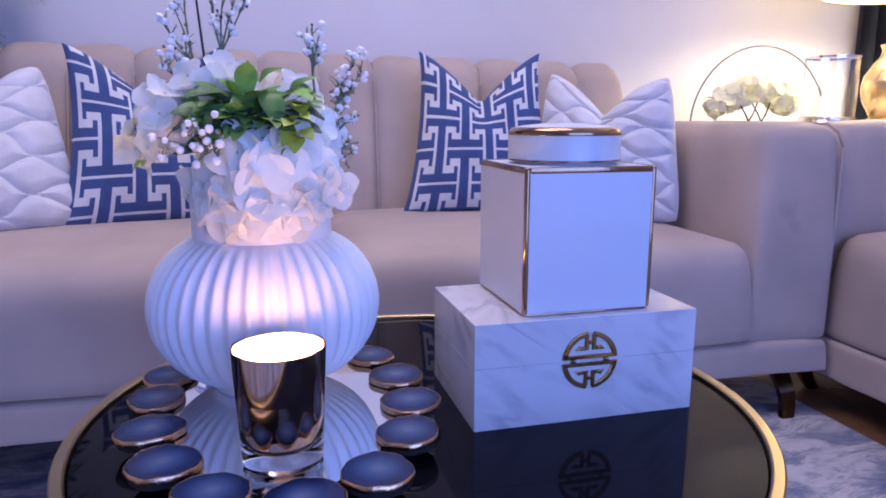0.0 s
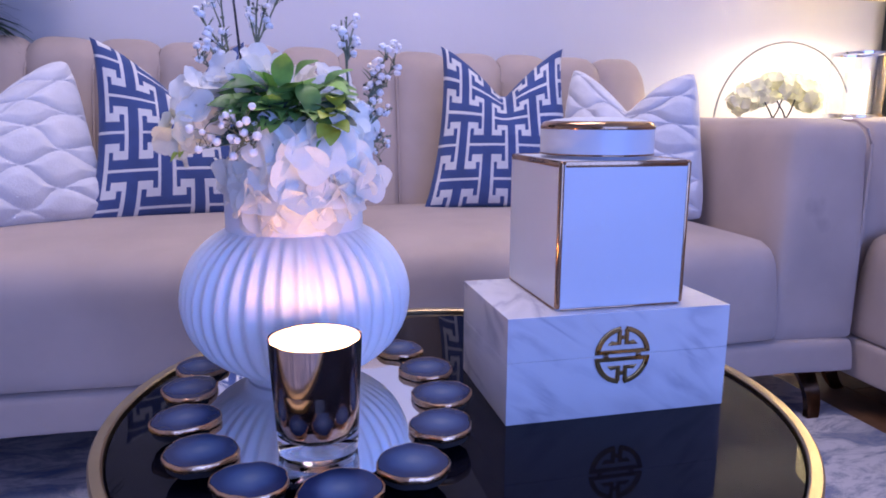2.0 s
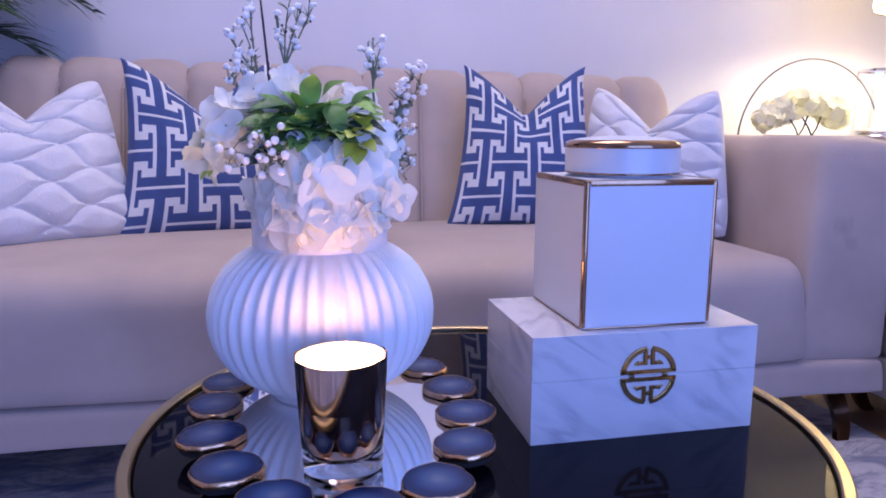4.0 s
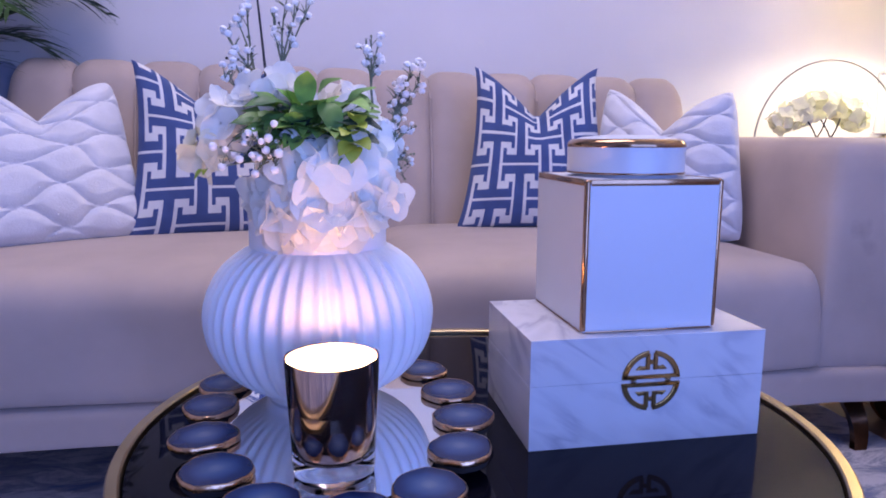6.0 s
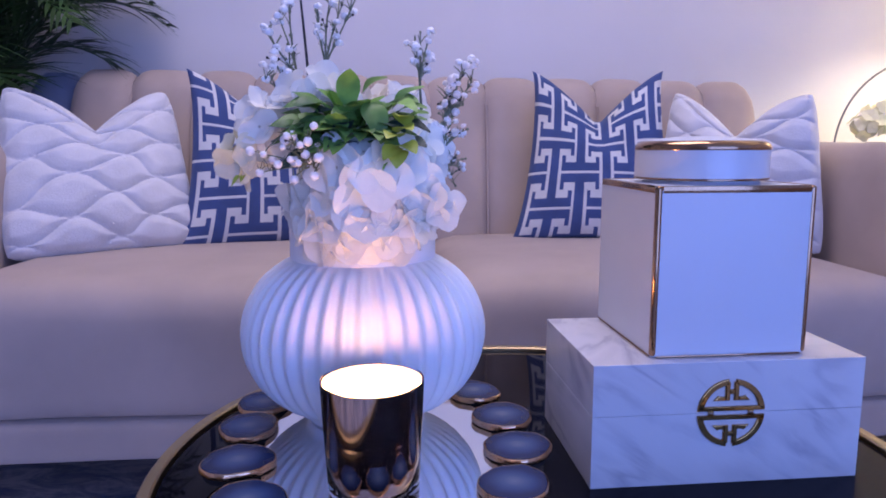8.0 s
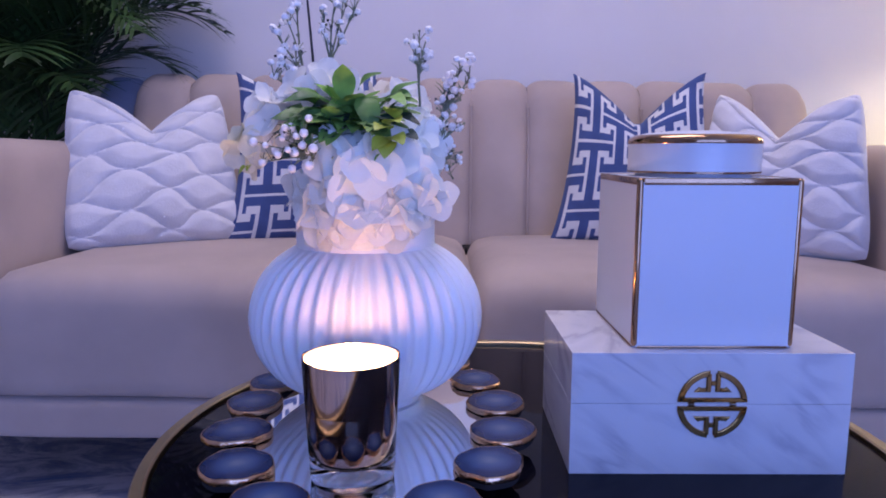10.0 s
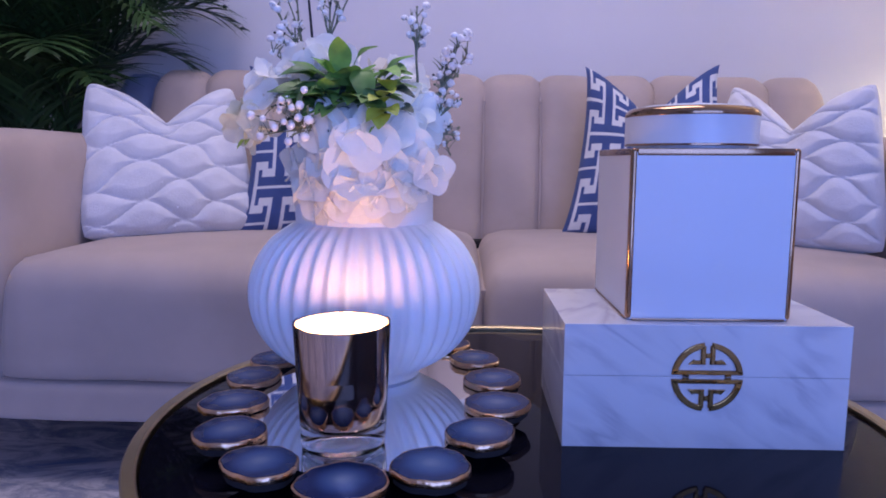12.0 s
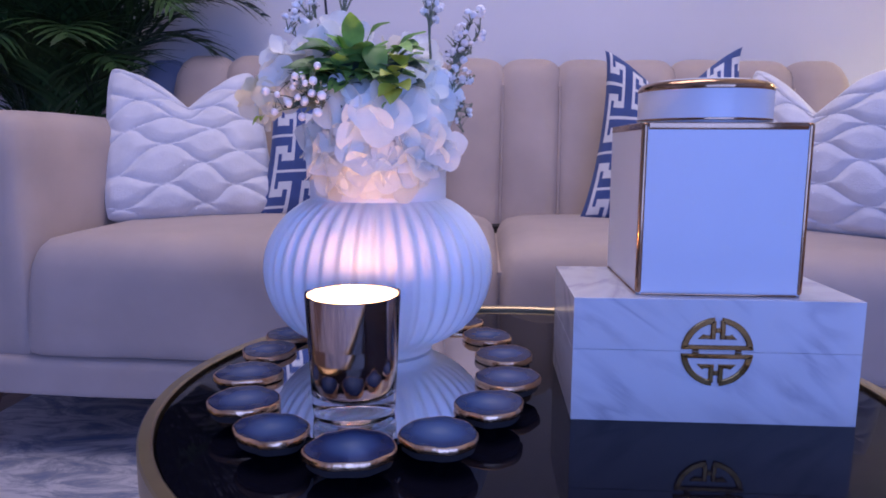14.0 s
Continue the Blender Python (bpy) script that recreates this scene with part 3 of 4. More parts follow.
SLICES = ((0.131, 0.896), (0.152, 0.814), (0.153, 0.731), (0.134, 0.654), (0.09, 0.581), (0.02, 0.548), (-0.056, 0.581), (-0.104, 0.647), (-0.127, 0.727), (-0.132, 0.812), (-0.125, 0.884), (-0.075, 0.962), (0.013, 1.0), (0.09, 0.965))
for k, (x, y) in enumerate(SLICES):
    turn = math.degrees(math.atan2((y - 0.775) / 0.23, (x - 0.013) / 0.14))
    agate_slice(k, x, y, 0.0315 + 0.002 * (k % 3), 0.0355 + 0.002 * (k % 2), turn)

# ---- vase ----
VX, VY = -0.003, 0.853
prof = [(0, MZ + 0.003), (0.055, MZ + 0.003), (0.062, MZ), (0.0655, MZ + 0.002), (0.067, MZ + 0.007)]
body = []
for k in range(29):
    a = radians(-62 + (62 + 58) * k / 28)
    body.append((0.1365 * math.cos(a) ** 0.85, 0.507 + 0.102 * math.sin(a)))
prof += body
z_top = body[-1][1]
neck = [(0.082, z_top + 0.004), (0.082, z_top + 0.05), (0.084, z_top + 0.062), (0.082, z_top + 0.064), (0.079, z_top + 0.06), (0.078, z_top - 0.01), (0.1, z_top - 0.04), (0.1, 0.46), (0.05, MZ + 0.02), (0, MZ + 0.02)]
nb = len(prof)


def rib_depth(k):
    if k < 5 or k >= nb:
        return 0.0
    f = (k - 5) / 28
    return 0.003 * min(1, f * 5, (1 - f) * 7)


vase = thing("vase", (VX, VY, MZ), "white frosted ribbed round vase with a straight neck", "vase")
part("ribbed_body", lathe(prof[2:], VX, VY, 352, 44, lambda k: rib_depth(k + 2)), FROST, vase)
part("neck", lathe([(0.078, z_top - 0.02), (0.082, z_top - 0.003)] + neck[:6] + [(0.078, z_top - 0.02)], VX, VY, 96), FROST, vase)
part("foot", lathe(prof[:3], VX, VY, 64), FROST, vase)

# ---- candle ----
CX, CY = 0.0066, 0.6353
candle = thing("candle_glass", (CX, CY, MZ), "burning candle in a mirrored bronze glass tumbler", "candle")
part("tumbler", lathe([(0, MZ + 0.001), (0.0355, MZ + 0.001), (0.0382, MZ + 0.003), (0.0392, MZ + 0.01), (0.041, MZ + 0.05), (0.0442, 0.5195), (0.0439, 0.521), (0.0434, 0.5195), (0.0404, MZ + 0.05), (0.0386, MZ + 0.028), (0.036, MZ + 0.0225), (0.031, MZ + 0.0205), (0, MZ + 0.02)], CX, CY, 72), THINGLASS, candle, "clear glass wall with a thick foot")
part("lining", lathe([(0, MZ + 0.0208), (0.03, MZ + 0.0213), (0.0354, MZ + 0.0232), (0.0382, MZ + 0.0285), (0.04, MZ + 0.05), (0.0431, 0.5192), (0.0424, 0.5192), (0.0405, 0.4602), (0, 0.4602)], CX, CY, 72), AMBER, candle, "mirrored bronze lining inside the glass")
part("wax", lathe([(0, 0.4605), (0.0395, 0.4605), (0.0414, 0.512), (0.0416, 0.5145), (0.0402, 0.512), (0.036, 0.5102), (0.0, 0.509)], CX, CY, 48), WAX, candle, "glowing melted white wax")
part("wick", tube([(CX, CY, 0.509), (CX + 0.001, CY, 0.512)], 0.0009, 6), STEMDARK, candle)
part("flame", lathe([(0, 0.5105), (0.002, 0.513), (0.0026, 0.516), (0.0016, 0.5205), (0, 0.525)], CX, CY, 16), FLAME, candle)

# ---- marble box with medallion ----
mbox = thing("marble_box", (0.352, 0.77, TZ), "white marble-effect lidded box with a gold medallion", "box")
BX0, BX1, BY0, BY1 = 0.2145, 0.489, 0.681, 0.862
body_b = part("box_body", box(BX0, BX1, BY0, BY1, TZ, 0.4579, 0.0005, 2), MARBLE, mbox, smooth=False)
lid_b = part("lid", box(BX0, BX1, BY0, BY1, 0.4582, 0.5095, 0.0005, 2), MARBLE, mbox, smooth=False)


def medallion_half(s):
    """Half of a round openwork ornament; s: +1 upper, -1 lower."""
    mx, mz, y0, y1 = 0.3525, 0.4583, 0.6785, 0.6815
    bm = bmesh.new()
    shapes = [arc(0, 0, 0.0342, 4, 84, 18) + arc(0, 0, 0.0285, 82, 9, 18), arc(0, 0, 0.0342, 96, 176, 18) + arc(0, 0, 0.0285, 171, 98, 18),
              [(-0.0335, 0.0022), (0.0335, 0.0022), (0.0325, 0.0066), (-0.0325, 0.0066)]]
    for d in (1, -1):
        shapes.append([(d * 0.0022, 0.0125), (d * 0.0068, 0.0125), (d * 0.0068, 0.031), (d * 0.0022, 0.031)])
        shapes.append([(d * 0.0068, 0.0125), (d * 0.0185, 0.0125), (d * 0.0135, 0.0175), (d * 0.0115, 0.0165), (d * 0.0068, 0.0165)])
        shapes.append([(d * 0.017, 0.0006), (d * 0.0235, 0.0006), (d * 0.0225, 0.0024), (d * 0.018, 0.0024)])
    shapes.append([(-0.0024, 0.019), (0.0024, 0.019), (0.0024, 0.0235), (-0.0024, 0.0235)])
    for shape in shapes:
        one = plate([(mx + x, mz + s * z) for x, z in shape], y0, y1)
        front = [e for e in one.edges if all(abs(v.co.y - y0) < 1e-6 for v in e.verts)]
        bmesh.ops.recalc_face_normals(one, faces=one.faces)
        bmesh.ops.bevel(one, geom=front, offset=0.0007, segments=2, profile=0.5, affect="EDGES")
        me = bpy.data.meshes.new("shape")
        one.to_mesh(me)
        one.free()
        bm.from_mesh(me)
        bpy.data.meshes.remove(me)
    return bm


part("medallion", medallion_half(1), MEDAL, lid_b, "polished gold half of a round openwork ornament", smooth=False)
part("medallion", medallion_half(-1), MEDAL, body_b, "polished gold half of a round openwork ornament", smooth=False)

# ---- square ginger jar ----
jar = thing("ginger_jar", (0.356, 0.78, 0.5095), "square white glazed lidded jar with gold lustre edges", "jar")
JX0, JX1, JY0, JY1, JZ0, JZ1 = 0.2765, 0.436, 0.698, 0.862, 0.5095, 0.677
part("jar_body", box(JX0, JX1, JY0, JY1, JZ0, JZ1, 0.004, 3), CERAMIC, jar, smooth=False)
e = 0.0064
for x in (JX0, JX1):
    for y in (JY0,):
        a, b = (x - 0.0006, x + e) if x == JX0 else (x - e, x + 0.0006)
        c, d = (y - 0.0006, y + e) if y == JY0 else (y - e, y + 0.0006)
        part("gold_edge", box(a, b, c, d, JZ0 + 0.0015, JZ1 + 0.0006, 0.0034, 5), GOLDLUSTRE, jar, "gold lustre edge")
for z, h in ((JZ1, e), (JZ0, 0.0022)):
    c, d = (z - h, z + 0.0006) if z == JZ1 else (z + 0.0003, z + h)
    for y in (JY0, JY1):
        p, q = (y - 0.0006, y + 0.0045) if y == JY0 else (y - 0.0045, y + 0.0006)
        part("gold_edge", box(JX0 + e - 0.001, JX1 - e + 0.001, p, q, c, d, 0.0009, 2), GOLDLUSTRE, jar, "gold lustre edge")
    for x in (JX0, JX1):
        p, q = (x - 0.0006, x + 0.0045) if x == JX0 else (x - 0.0045, x + 0.0006)
        part("gold_edge", box(p, q, JY0 + e - 0.001, JY1 - e + 0.001, c, d, 0.0009, 2), GOLDLUSTRE, jar, "gold lustre edge")
LX, LY = 0.357, 0.78
part("neck", lathe([(0, JZ1), (0.06, JZ1), (0.058, JZ1 + 0.002), (0.058, 0.6812), (0, 0.6812)], LX, LY, 64), CERAMIC, jar)
lid_j = part("lid", lathe([(0, 0.681), (0.066, 0.681), (0.0675, 0.682), (0.0677, 0.712), (0.0662, 0.716), (0.06, 0.7198), (0.05, 0.7222), (0.025, 0.7246), (0, 0.7252)], LX, LY, 96), CERAMIC, jar)
part("gold_band", lathe([(0.0678, 0.7108), (0.0683, 0.7122), (0.0674, 0.7162), (0.064, 0.7192), (0.0605, 0.7202), (0.0602, 0.7192), (0.0655, 0.716), (0.0678, 0.7108)], LX, LY, 96), GOLDLUSTRE, lid_j, "gold lustre band")
part("gold_band", lathe([(0.0672, 0.6807), (0.068, 0.6812), (0.0681, 0.6826), (0.0674, 0.683), (0.0672, 0.6807)], LX, LY, 96), GOLDLUSTRE, lid_j, "gold lustre band")


# ---- flowers in the vase ----
def petal(bm, m, length, width, cup, rnd, rows=5, cols=5):
    grid = []
    curl, wave, lift = rnd.uniform(0.6, 1.3), rnd.uniform(0, 6.28), rnd.uniform(-0.15, 0.5)
    for i in range(rows + 1):
        t = i / rows
        w = width * math.sin(math.pi * (0.1 + 0.78 * t)) ** 0.6
        row = []
        for j in range(cols + 1):
            s = -1 + 2 * j / cols
            end = 0.16 * length * (1 - s * s) * t
            z = cup * (t * t) * curl + 0.28 * w * s * s * lift + 0.05 * length * math.sin(wave + 3.5 * s + 2 * t) * t
            row.append(bm.verts.new(m @ Vector((s * w, t * length + end, z))))
        grid.append(row)
    for a, b in zip(grid, grid[1:]):
        for j in range(cols):
            bm.faces.new((a[j], a[j + 1], b[j + 1], b[j]))


def head(name, centre, radii, count, size, material, seed, parent, el=(-90, 90), az=(0, 360), cup=0.25, label=""):
    """A head of four-petalled florets set over a rounded form."""
    rnd = random.Random(seed)
    bm = bmesh.new()
    for k in range(count):
        s0, s1 = math.sin(radians(el[0])), math.sin(radians(el[1]))
        sz = s0 + (s1 - s0) * (k + 0.5) / count
        a = radians(az[0] + (az[1] - az[0]) * ((k * 0.618034) % 1)) + rnd.uniform(-0.2, 0.2)
        c = math.sqrt(max(0, 1 - sz * sz))
        d = Vector((c * math.cos(a), c * math.sin(a), sz))
        p = Vector(centre) + Vector([d[i] * radii[i] for i in range(3)]) * rnd.uniform(0.88, 1.08)
        d = (d + Vector((rnd.uniform(-0.2, 0.2), rnd.uniform(-0.45, -0.05), rnd.uniform(-0.1, 0.25)))).normalized()
        base = Matrix.Translation(p) @ d.to_track_quat("Z", "Y").to_matrix().to_4x4() @ Matrix.Rotation(rnd.uniform(0, 6.28), 4, "Z")
        q = size * 0.9 * rnd.uniform(0.8, 1.15)
        for i in range(4):
            m = base @ Matrix.Rotation(i * math.pi / 2 + rnd.uniform(-0.12, 0.12), 4, "Z") @ Matrix.Rotation(rnd.uniform(-0.05, 0.3), 4, "X") @ Matrix.Translation((0, 0.0012, 0.0006 * (i % 2)))
            petal(bm, m, q, q * 0.66, q * cup * rnd.uniform(-0.3, 0.9), rnd)
    ob = part(name, bm, material, parent, label, smooth=False)
    for p in ob.data.polygons:
        p.use_smooth = True
    return ob


def leaf(name, base, tip, width, material, parent, up=(0, -0.5, 1), fold=0.25, bend=0.15, label=""):
    base, tip = Vector(base), Vector(tip)
    d = tip - base
    ln = d.length
    side = d.cross(Vector(up)).normalized()
    nor = side.cross(d).normalized()
    bm = bmesh.new()
    rows = []
    for i in range(8):
        t = i / 7
        w = width * math.sin(math.pi * min(1, 0.04 + 0.94 * t ** 0.85)) ** 0.9
        c = base + d * t - nor * bend * ln * t * t + nor * 0.1 * ln * math.sin(math.pi * t)
        rows.append([bm.verts.new(c + side * w * s + nor * (fold * w * abs(s) + 0.02 * ln * math.sin(9 * t + 2 * s))) for s in (-1, -0.5, 0, 0.5, 1)])
    for a, b in zip(rows, rows[1:]):
        for j in range(4):
            bm.faces.new((a[j], a[j + 1], b[j + 1], b[j]))
    return part(name, bm, material, parent, label)


bouquet = thing("flower_bouquet", (VX, VY, 0.64), "artificial white and pale blue hydrangeas with green leaves and sprays", "flowers")
head("hydrangea_head", (0.004, 0.79, 0.688), (0.05, 0.05, 0.034), 24, 0.033, PETALBLUE, 11, bouquet, cup=0.15, label="pale blue-white hydrangea head")
head("hydrangea_head", (-0.002, 0.836, 0.657), (0.074, 0.088, 0.026), 46, 0.031, PETAL, 12, bouquet, el=(-22, 50), cup=0.18, label="white hydrangea head spilling over the rim")
head("hydrangea_head", (0.0, 0.78, 0.637), (0.056, 0.03, 0.024), 22, 0.031, PETAL, 18, bouquet, el=(-50, 45), az=(180, 360), cup=0.15, label="white hydrangea florets hanging over the vase's neck")
head("hydrangea_head", (0.056, 0.835, 0.71), (0.02, 0.036, 0.03), 17, 0.026, PETALBLUE, 13, bouquet, cup=0.2, label="pale blue-white hydrangea head")
head("hydrangea_head", (0.07, 0.795, 0.656), (0.018, 0.02, 0.014), 9, 0.024, PETAL, 19, bouquet, cup=0.2, label="white hydrangea florets")
head("hydrangea_head", (-0.046, 0.815, 0.766), (0.032, 0.026, 0.017), 13, 0.024, PETAL, 14, bouquet, cup=0.35, label="white hydrangea head")
head("hydrangea_head", (-0.098, 0.805, 0.733), (0.018, 0.022, 0.024), 12, 0.022, PETAL, 15, bouquet, cup=0.55, label="white ruffled hydrangea head")
head("hydrangea_head", (0.032, 0.86, 0.755), (0.03, 0.03, 0.02), 14, 0.02, PETAL, 16, bouquet, cup=0.4, label="white hydrangea head")
head("lily_flower", (-0.122, 0.79, 0.705), (0.012, 0.014, 0.012), 6, 0.019, CREAMPETAL, 17, bouquet, cup=0.9, label="cream flower with a yellow throat")
rnd = random.Random(21)
core = Vector((-0.01, 0.785, 0.726))
for k in range(64):
    a = rnd.uniform(0, 6.28) if k % 2 else rnd.uniform(3.4, 6.0)
    el = rnd.uniform(0.15, 1.35)
    d = Vector((math.cos(a) * math.cos(el) * 1.35, math.sin(a) * math.cos(el) * 0.9, math.sin(el) * 0.75))
    b = core + d * rnd.uniform(0.015, 0.035) + Vector((0, 0, -0.008))
    leaf("leaf", b, b + d * rnd.uniform(0.032, 0.046) + Vector((rnd.uniform(-0.012, 0.012), rnd.uniform(-0.015, 0.005), rnd.uniform(-0.012, 0.008))), rnd.uniform(0.009, 0.0135), LEAF, bouquet, bend=rnd.uniform(0, 0.35))
for k in range(34):
    b = Vector((rnd.uniform(-0.045, 0.04), rnd.uniform(0.745, 0.785), rnd.uniform(0.705, 0.755)))
    d = Vector((b.x + 0.005 + rnd.uniform(-0.03, 0.03), -0.035, rnd.uniform(-0.03, 0.035))).normalized()
    leaf("leaf", b, b + d * rnd.uniform(0.024, 0.04), rnd.uniform(0.0085, 0.013), LEAF if k % 4 else LEAFDARK, bouquet, bend=rnd.uniform(-0.1, 0.35))
for b, t, w in (((-0.012, 0.76, 0.752), (-0.011, 0.732, 0.79), 0.012), ((-0.03, 0.765, 0.752), (-0.074, 0.745, 0.757), 0.011), ((0.005, 0.755, 0.758), (0.02, 0.73, 0.722), 0.013), ((0.03, 0.78, 0.752), (0.058, 0.77, 0.778), 0.009), ((0.0, 0.77, 0.765), (0.022, 0.76, 0.785), 0.01)):
    leaf("leaf", b, t, w, LEAF, bouquet)
for b, t in (((-0.03, 0.78, 0.715), (-0.085, 0.755, 0.728)), ((-0.035, 0.78, 0.705), (-0.08, 0.75, 0.7)), ((-0.01, 0.77, 0.715), (-0.03, 0.735, 0.72)), ((0.01, 0.77, 0.715), (0.035, 0.74, 0.712)), ((-0.05, 0.79, 0.725), (-0.095, 0.78, 0.742)), ((-0.02, 0.78, 0.72), (-0.055, 0.74, 0.735))):
    leaf("leaf", b, t, 0.014, LEAFDARK, bouquet, label="dark blue-green leaf")
for b, t in (((0.034, 0.735, 0.728), (0.046, 0.71, 0.734)), ((0.034, 0.735, 0.724), (0.024, 0.71, 0.726)), ((0.036, 0.73, 0.716), (0.05, 0.71, 0.712)), ((0.034, 0.73, 0.712), (0.032, 0.71, 0.698)), ((0.04, 0.735, 0.735), (0.036, 0.712, 0.746)), ((0.036, 0.732, 0.714), (0.02, 0.712, 0.706))):
    leaf("leaf", b, t, 0.0105, LEAFYELLOW, bouquet, label="lime yellow leaf")
for k in range(2):
    leaf("leaf", (-0.118, 0.785, 0.69), (-0.118 - 0.014 + 0.01 * k, 0.775, 0.678 + 0.004 * k), 0.003, LEAFYELLOW, bouquet)


def sprig(root, tips, buds, seed, stem_r=0.0013, bud_r=0.0057, dark=False, name="flower_sprig", berry=False):
    """A thin stem that forks, with twigs and small ruffled buds at the ends."""
    rnd = random.Random(seed)
    root = Vector(root)
    fork = root.lerp(sum((Vector(t) for t in tips), Vector()) / len(tips), 0.45)
    bm = bmesh.new()
    made = []
    if not dark:
        tube([root, root.lerp(fork, 0.5) + Vector((0.002, 0, 0)), fork], stem_r * 1.25, 6, 0.9, bm)
    for tip in tips:
        tip = Vector(tip)
        start = root if dark else fork
        mid = start.lerp(tip, 0.5) + Vector((rnd.uniform(-0.006, 0.006), rnd.uniform(-0.006, 0.006), 0.003))
        pts = [start.lerp(mid, t).lerp(mid.lerp(tip, t), t) for t in (0, 0.2, 0.4, 0.6, 0.8, 1)]
        tube(pts, stem_r, 5, 0.55, bm)
        for k in range(buds * 2):
            s = pts[rnd.choice((1, 2, 3, 4, 5))]
            e = s + Vector((rnd.uniform(-1, 1), rnd.uniform(-1, 0.6), rnd.uniform(0.2, 1.4))).normalized() * rnd.uniform(0.007, 0.018)
            tube([s, s.lerp(e, 0.5) + Vector((0, 0, 0.001)), e], stem_r * 0.6, 4, 0.7, bm)
            made.append(e)
        for k in range(0 if dark else 7):
            s = pts[rnd.choice((1, 2, 3, 4, 5))]
            e = s + Vector((rnd.uniform(-1, 1), rnd.uniform(-0.8, 0.6), rnd.uniform(0.3, 1.6))).normalized() * rnd.uniform(0.006, 0.015)
            tube([s, s.lerp(e, 0.5) + Vector((0, 0, 0.001)), e], stem_r * 0.7, 4, 0.4, bm)
        if not dark:
            made.append(tip)
    stem = part(name, bm, STEMDARK if dark else STEM, bouquet)
    for k, p in enumerate(made):
        bb = bmesh.new()
        if rnd.random() < 0.3:
            bmesh.ops.create_icosphere(bb, subdivisions=1, radius=0.0017, matrix=Matrix.Translation(p))
            part("bud", bb, STEMDARK if k % 2 else STEM, stem, "small closed bud")
            continue
        r = bud_r * rnd.uniform(0.7, 1.15)
        if berry:
            bmesh.ops.create_icosphere(bb, subdivisions=2, radius=r, matrix=Matrix.Translation(p))
            for v in bb.verts:
                v.co += Vector((rnd.uniform(-1, 1), rnd.uniform(-1, 1), rnd.uniform(-1, 1))) * r * 0.07
            part("bud", bb, BUD, stem)
            continue
        for q in range(5):
            d = Vector((rnd.uniform(-1, 1), rnd.uniform(-1, 1), rnd.uniform(-0.4, 1))).normalized()
            m = Matrix.Translation(p + d * r * 0.45) @ d.to_track_quat("Z", "Y").to_matrix().to_4x4() @ Matrix.Diagonal((1, rnd.uniform(0.7, 1), 0.6, 1))
            bmesh.ops.create_icosphere(bb, subdivisions=1, radius=r * 0.72, matrix=m)
        part("bud", bb, BUD, stem)


sprig((-0.055, 0.83, 0.745), [(-0.099, 0.83, 0.835), (-0.083, 0.825, 0.842), (-0.075, 0.835, 0.87)], 3, 31)
sprig((-0.05, 0.835, 0.75), [(-0.045, 0.83, 0.86), (-0.02, 0.83, 0.862), (-0.03, 0.84, 0.88), (-0.005, 0.83, 0.87)], 3, 32)
sprig((-0.055, 0.83, 0.76), [(-0.068, 0.83, 0.93)], 0, 33, 0.0018, dark=True)
sprig((-0.06, 0.82, 0.735), [(-0.09, 0.82, 0.8), (-0.075, 0.82, 0.815), (-0.1, 0.82, 0.785)], 3, 38)
sprig((0.075, 0.83, 0.69), [(0.1, 0.83, 0.752), (0.09, 0.825, 0.742), (0.108, 0.83, 0.73)], 3, 39)
sprig((0.06, 0.826, 0.735), [(0.062, 0.826, 0.835), (0.07, 0.82, 0.825), (0.056, 0.826, 0.822)], 2, 34)
sprig((0.075, 0.83, 0.72), [(0.112, 0.83, 0.802), (0.102, 0.825, 0.782), (0.118, 0.835, 0.785), (0.092, 0.83, 0.775), (0.108, 0.83, 0.76)], 3, 35)
sprig((0.085, 0.83, 0.7), [(0.1, 0.83, 0.672), (0.104, 0.83, 0.69), (0.098, 0.825, 0.7)], 2, 36, 0.0009, 0.0035)
sprig((-0.035, 0.775, 0.69), [(-0.075, 0.745, 0.715), (-0.06, 0.735, 0.7), (-0.05, 0.73, 0.72), (-0.085, 0.75, 0.695), (-0.065, 0.74, 0.684), (-0.045, 0.728, 0.688), (-0.095, 0.755, 0.708), (-0.1, 0.76, 0.69), (-0.058, 0.728, 0.712), (-0.07, 0.735, 0.725), (-0.04, 0.725, 0.705)], 1, 37, 0.001, 0.0045, berry=True)

# ---- corner beyond the sofa arm: table, lamp, hoop ----
side = thing("side_table", (2.1, 2.0, 0), "small pale side table with a silver edge in the corner", "table")
part("tabletop", box(1.79, 2.42, 1.66, 2.3, 0.695, 0.715, 0.004, 2), SIDETOP, side)
for x in (1.83, 2.38):
    for y in (1.7, 2.26):
        part("leg", tube([(x, y, 0.0), (x, y, 0.695)], 0.014, 10), CHROME, side)
stool = thing("side_table", (1.62, 2.02, 0), "low side table behind the sofa arm", "table")
part("tabletop", lathe([(0, 0.42), (0.17, 0.42), (0.175, 0.425), (0.175, 0.435), (0, 0.435)], 1.6, 2.02, 48), SIDETOP, stool)
part("pedestal", lathe([(0, 0), (0.12, 0), (0.12, 0.015), (0.025, 0.04), (0.02, 0.4), (0.06, 0.42), (0, 0.42)], 1.6, 2.02, 32), CHROME, stool)
hoop = thing("hoop_vase", (1.62, 2.0, 0.435), "thin silver metal hoop holding white flowers", "vase")
part("hoop", tube([(1.624 + 0.264 * math.cos(t), 2.0, 0.703 + 0.264 * math.sin(t)) for t in (2 * math.pi * i / 72 for i in range(72))], 0.003, 8, closed=True), STEEL, hoop)
part("foot", box(1.55, 1.69, 1.96, 2.04, 0.4355, 0.45, 0.004, 2), CHROME, hoop)
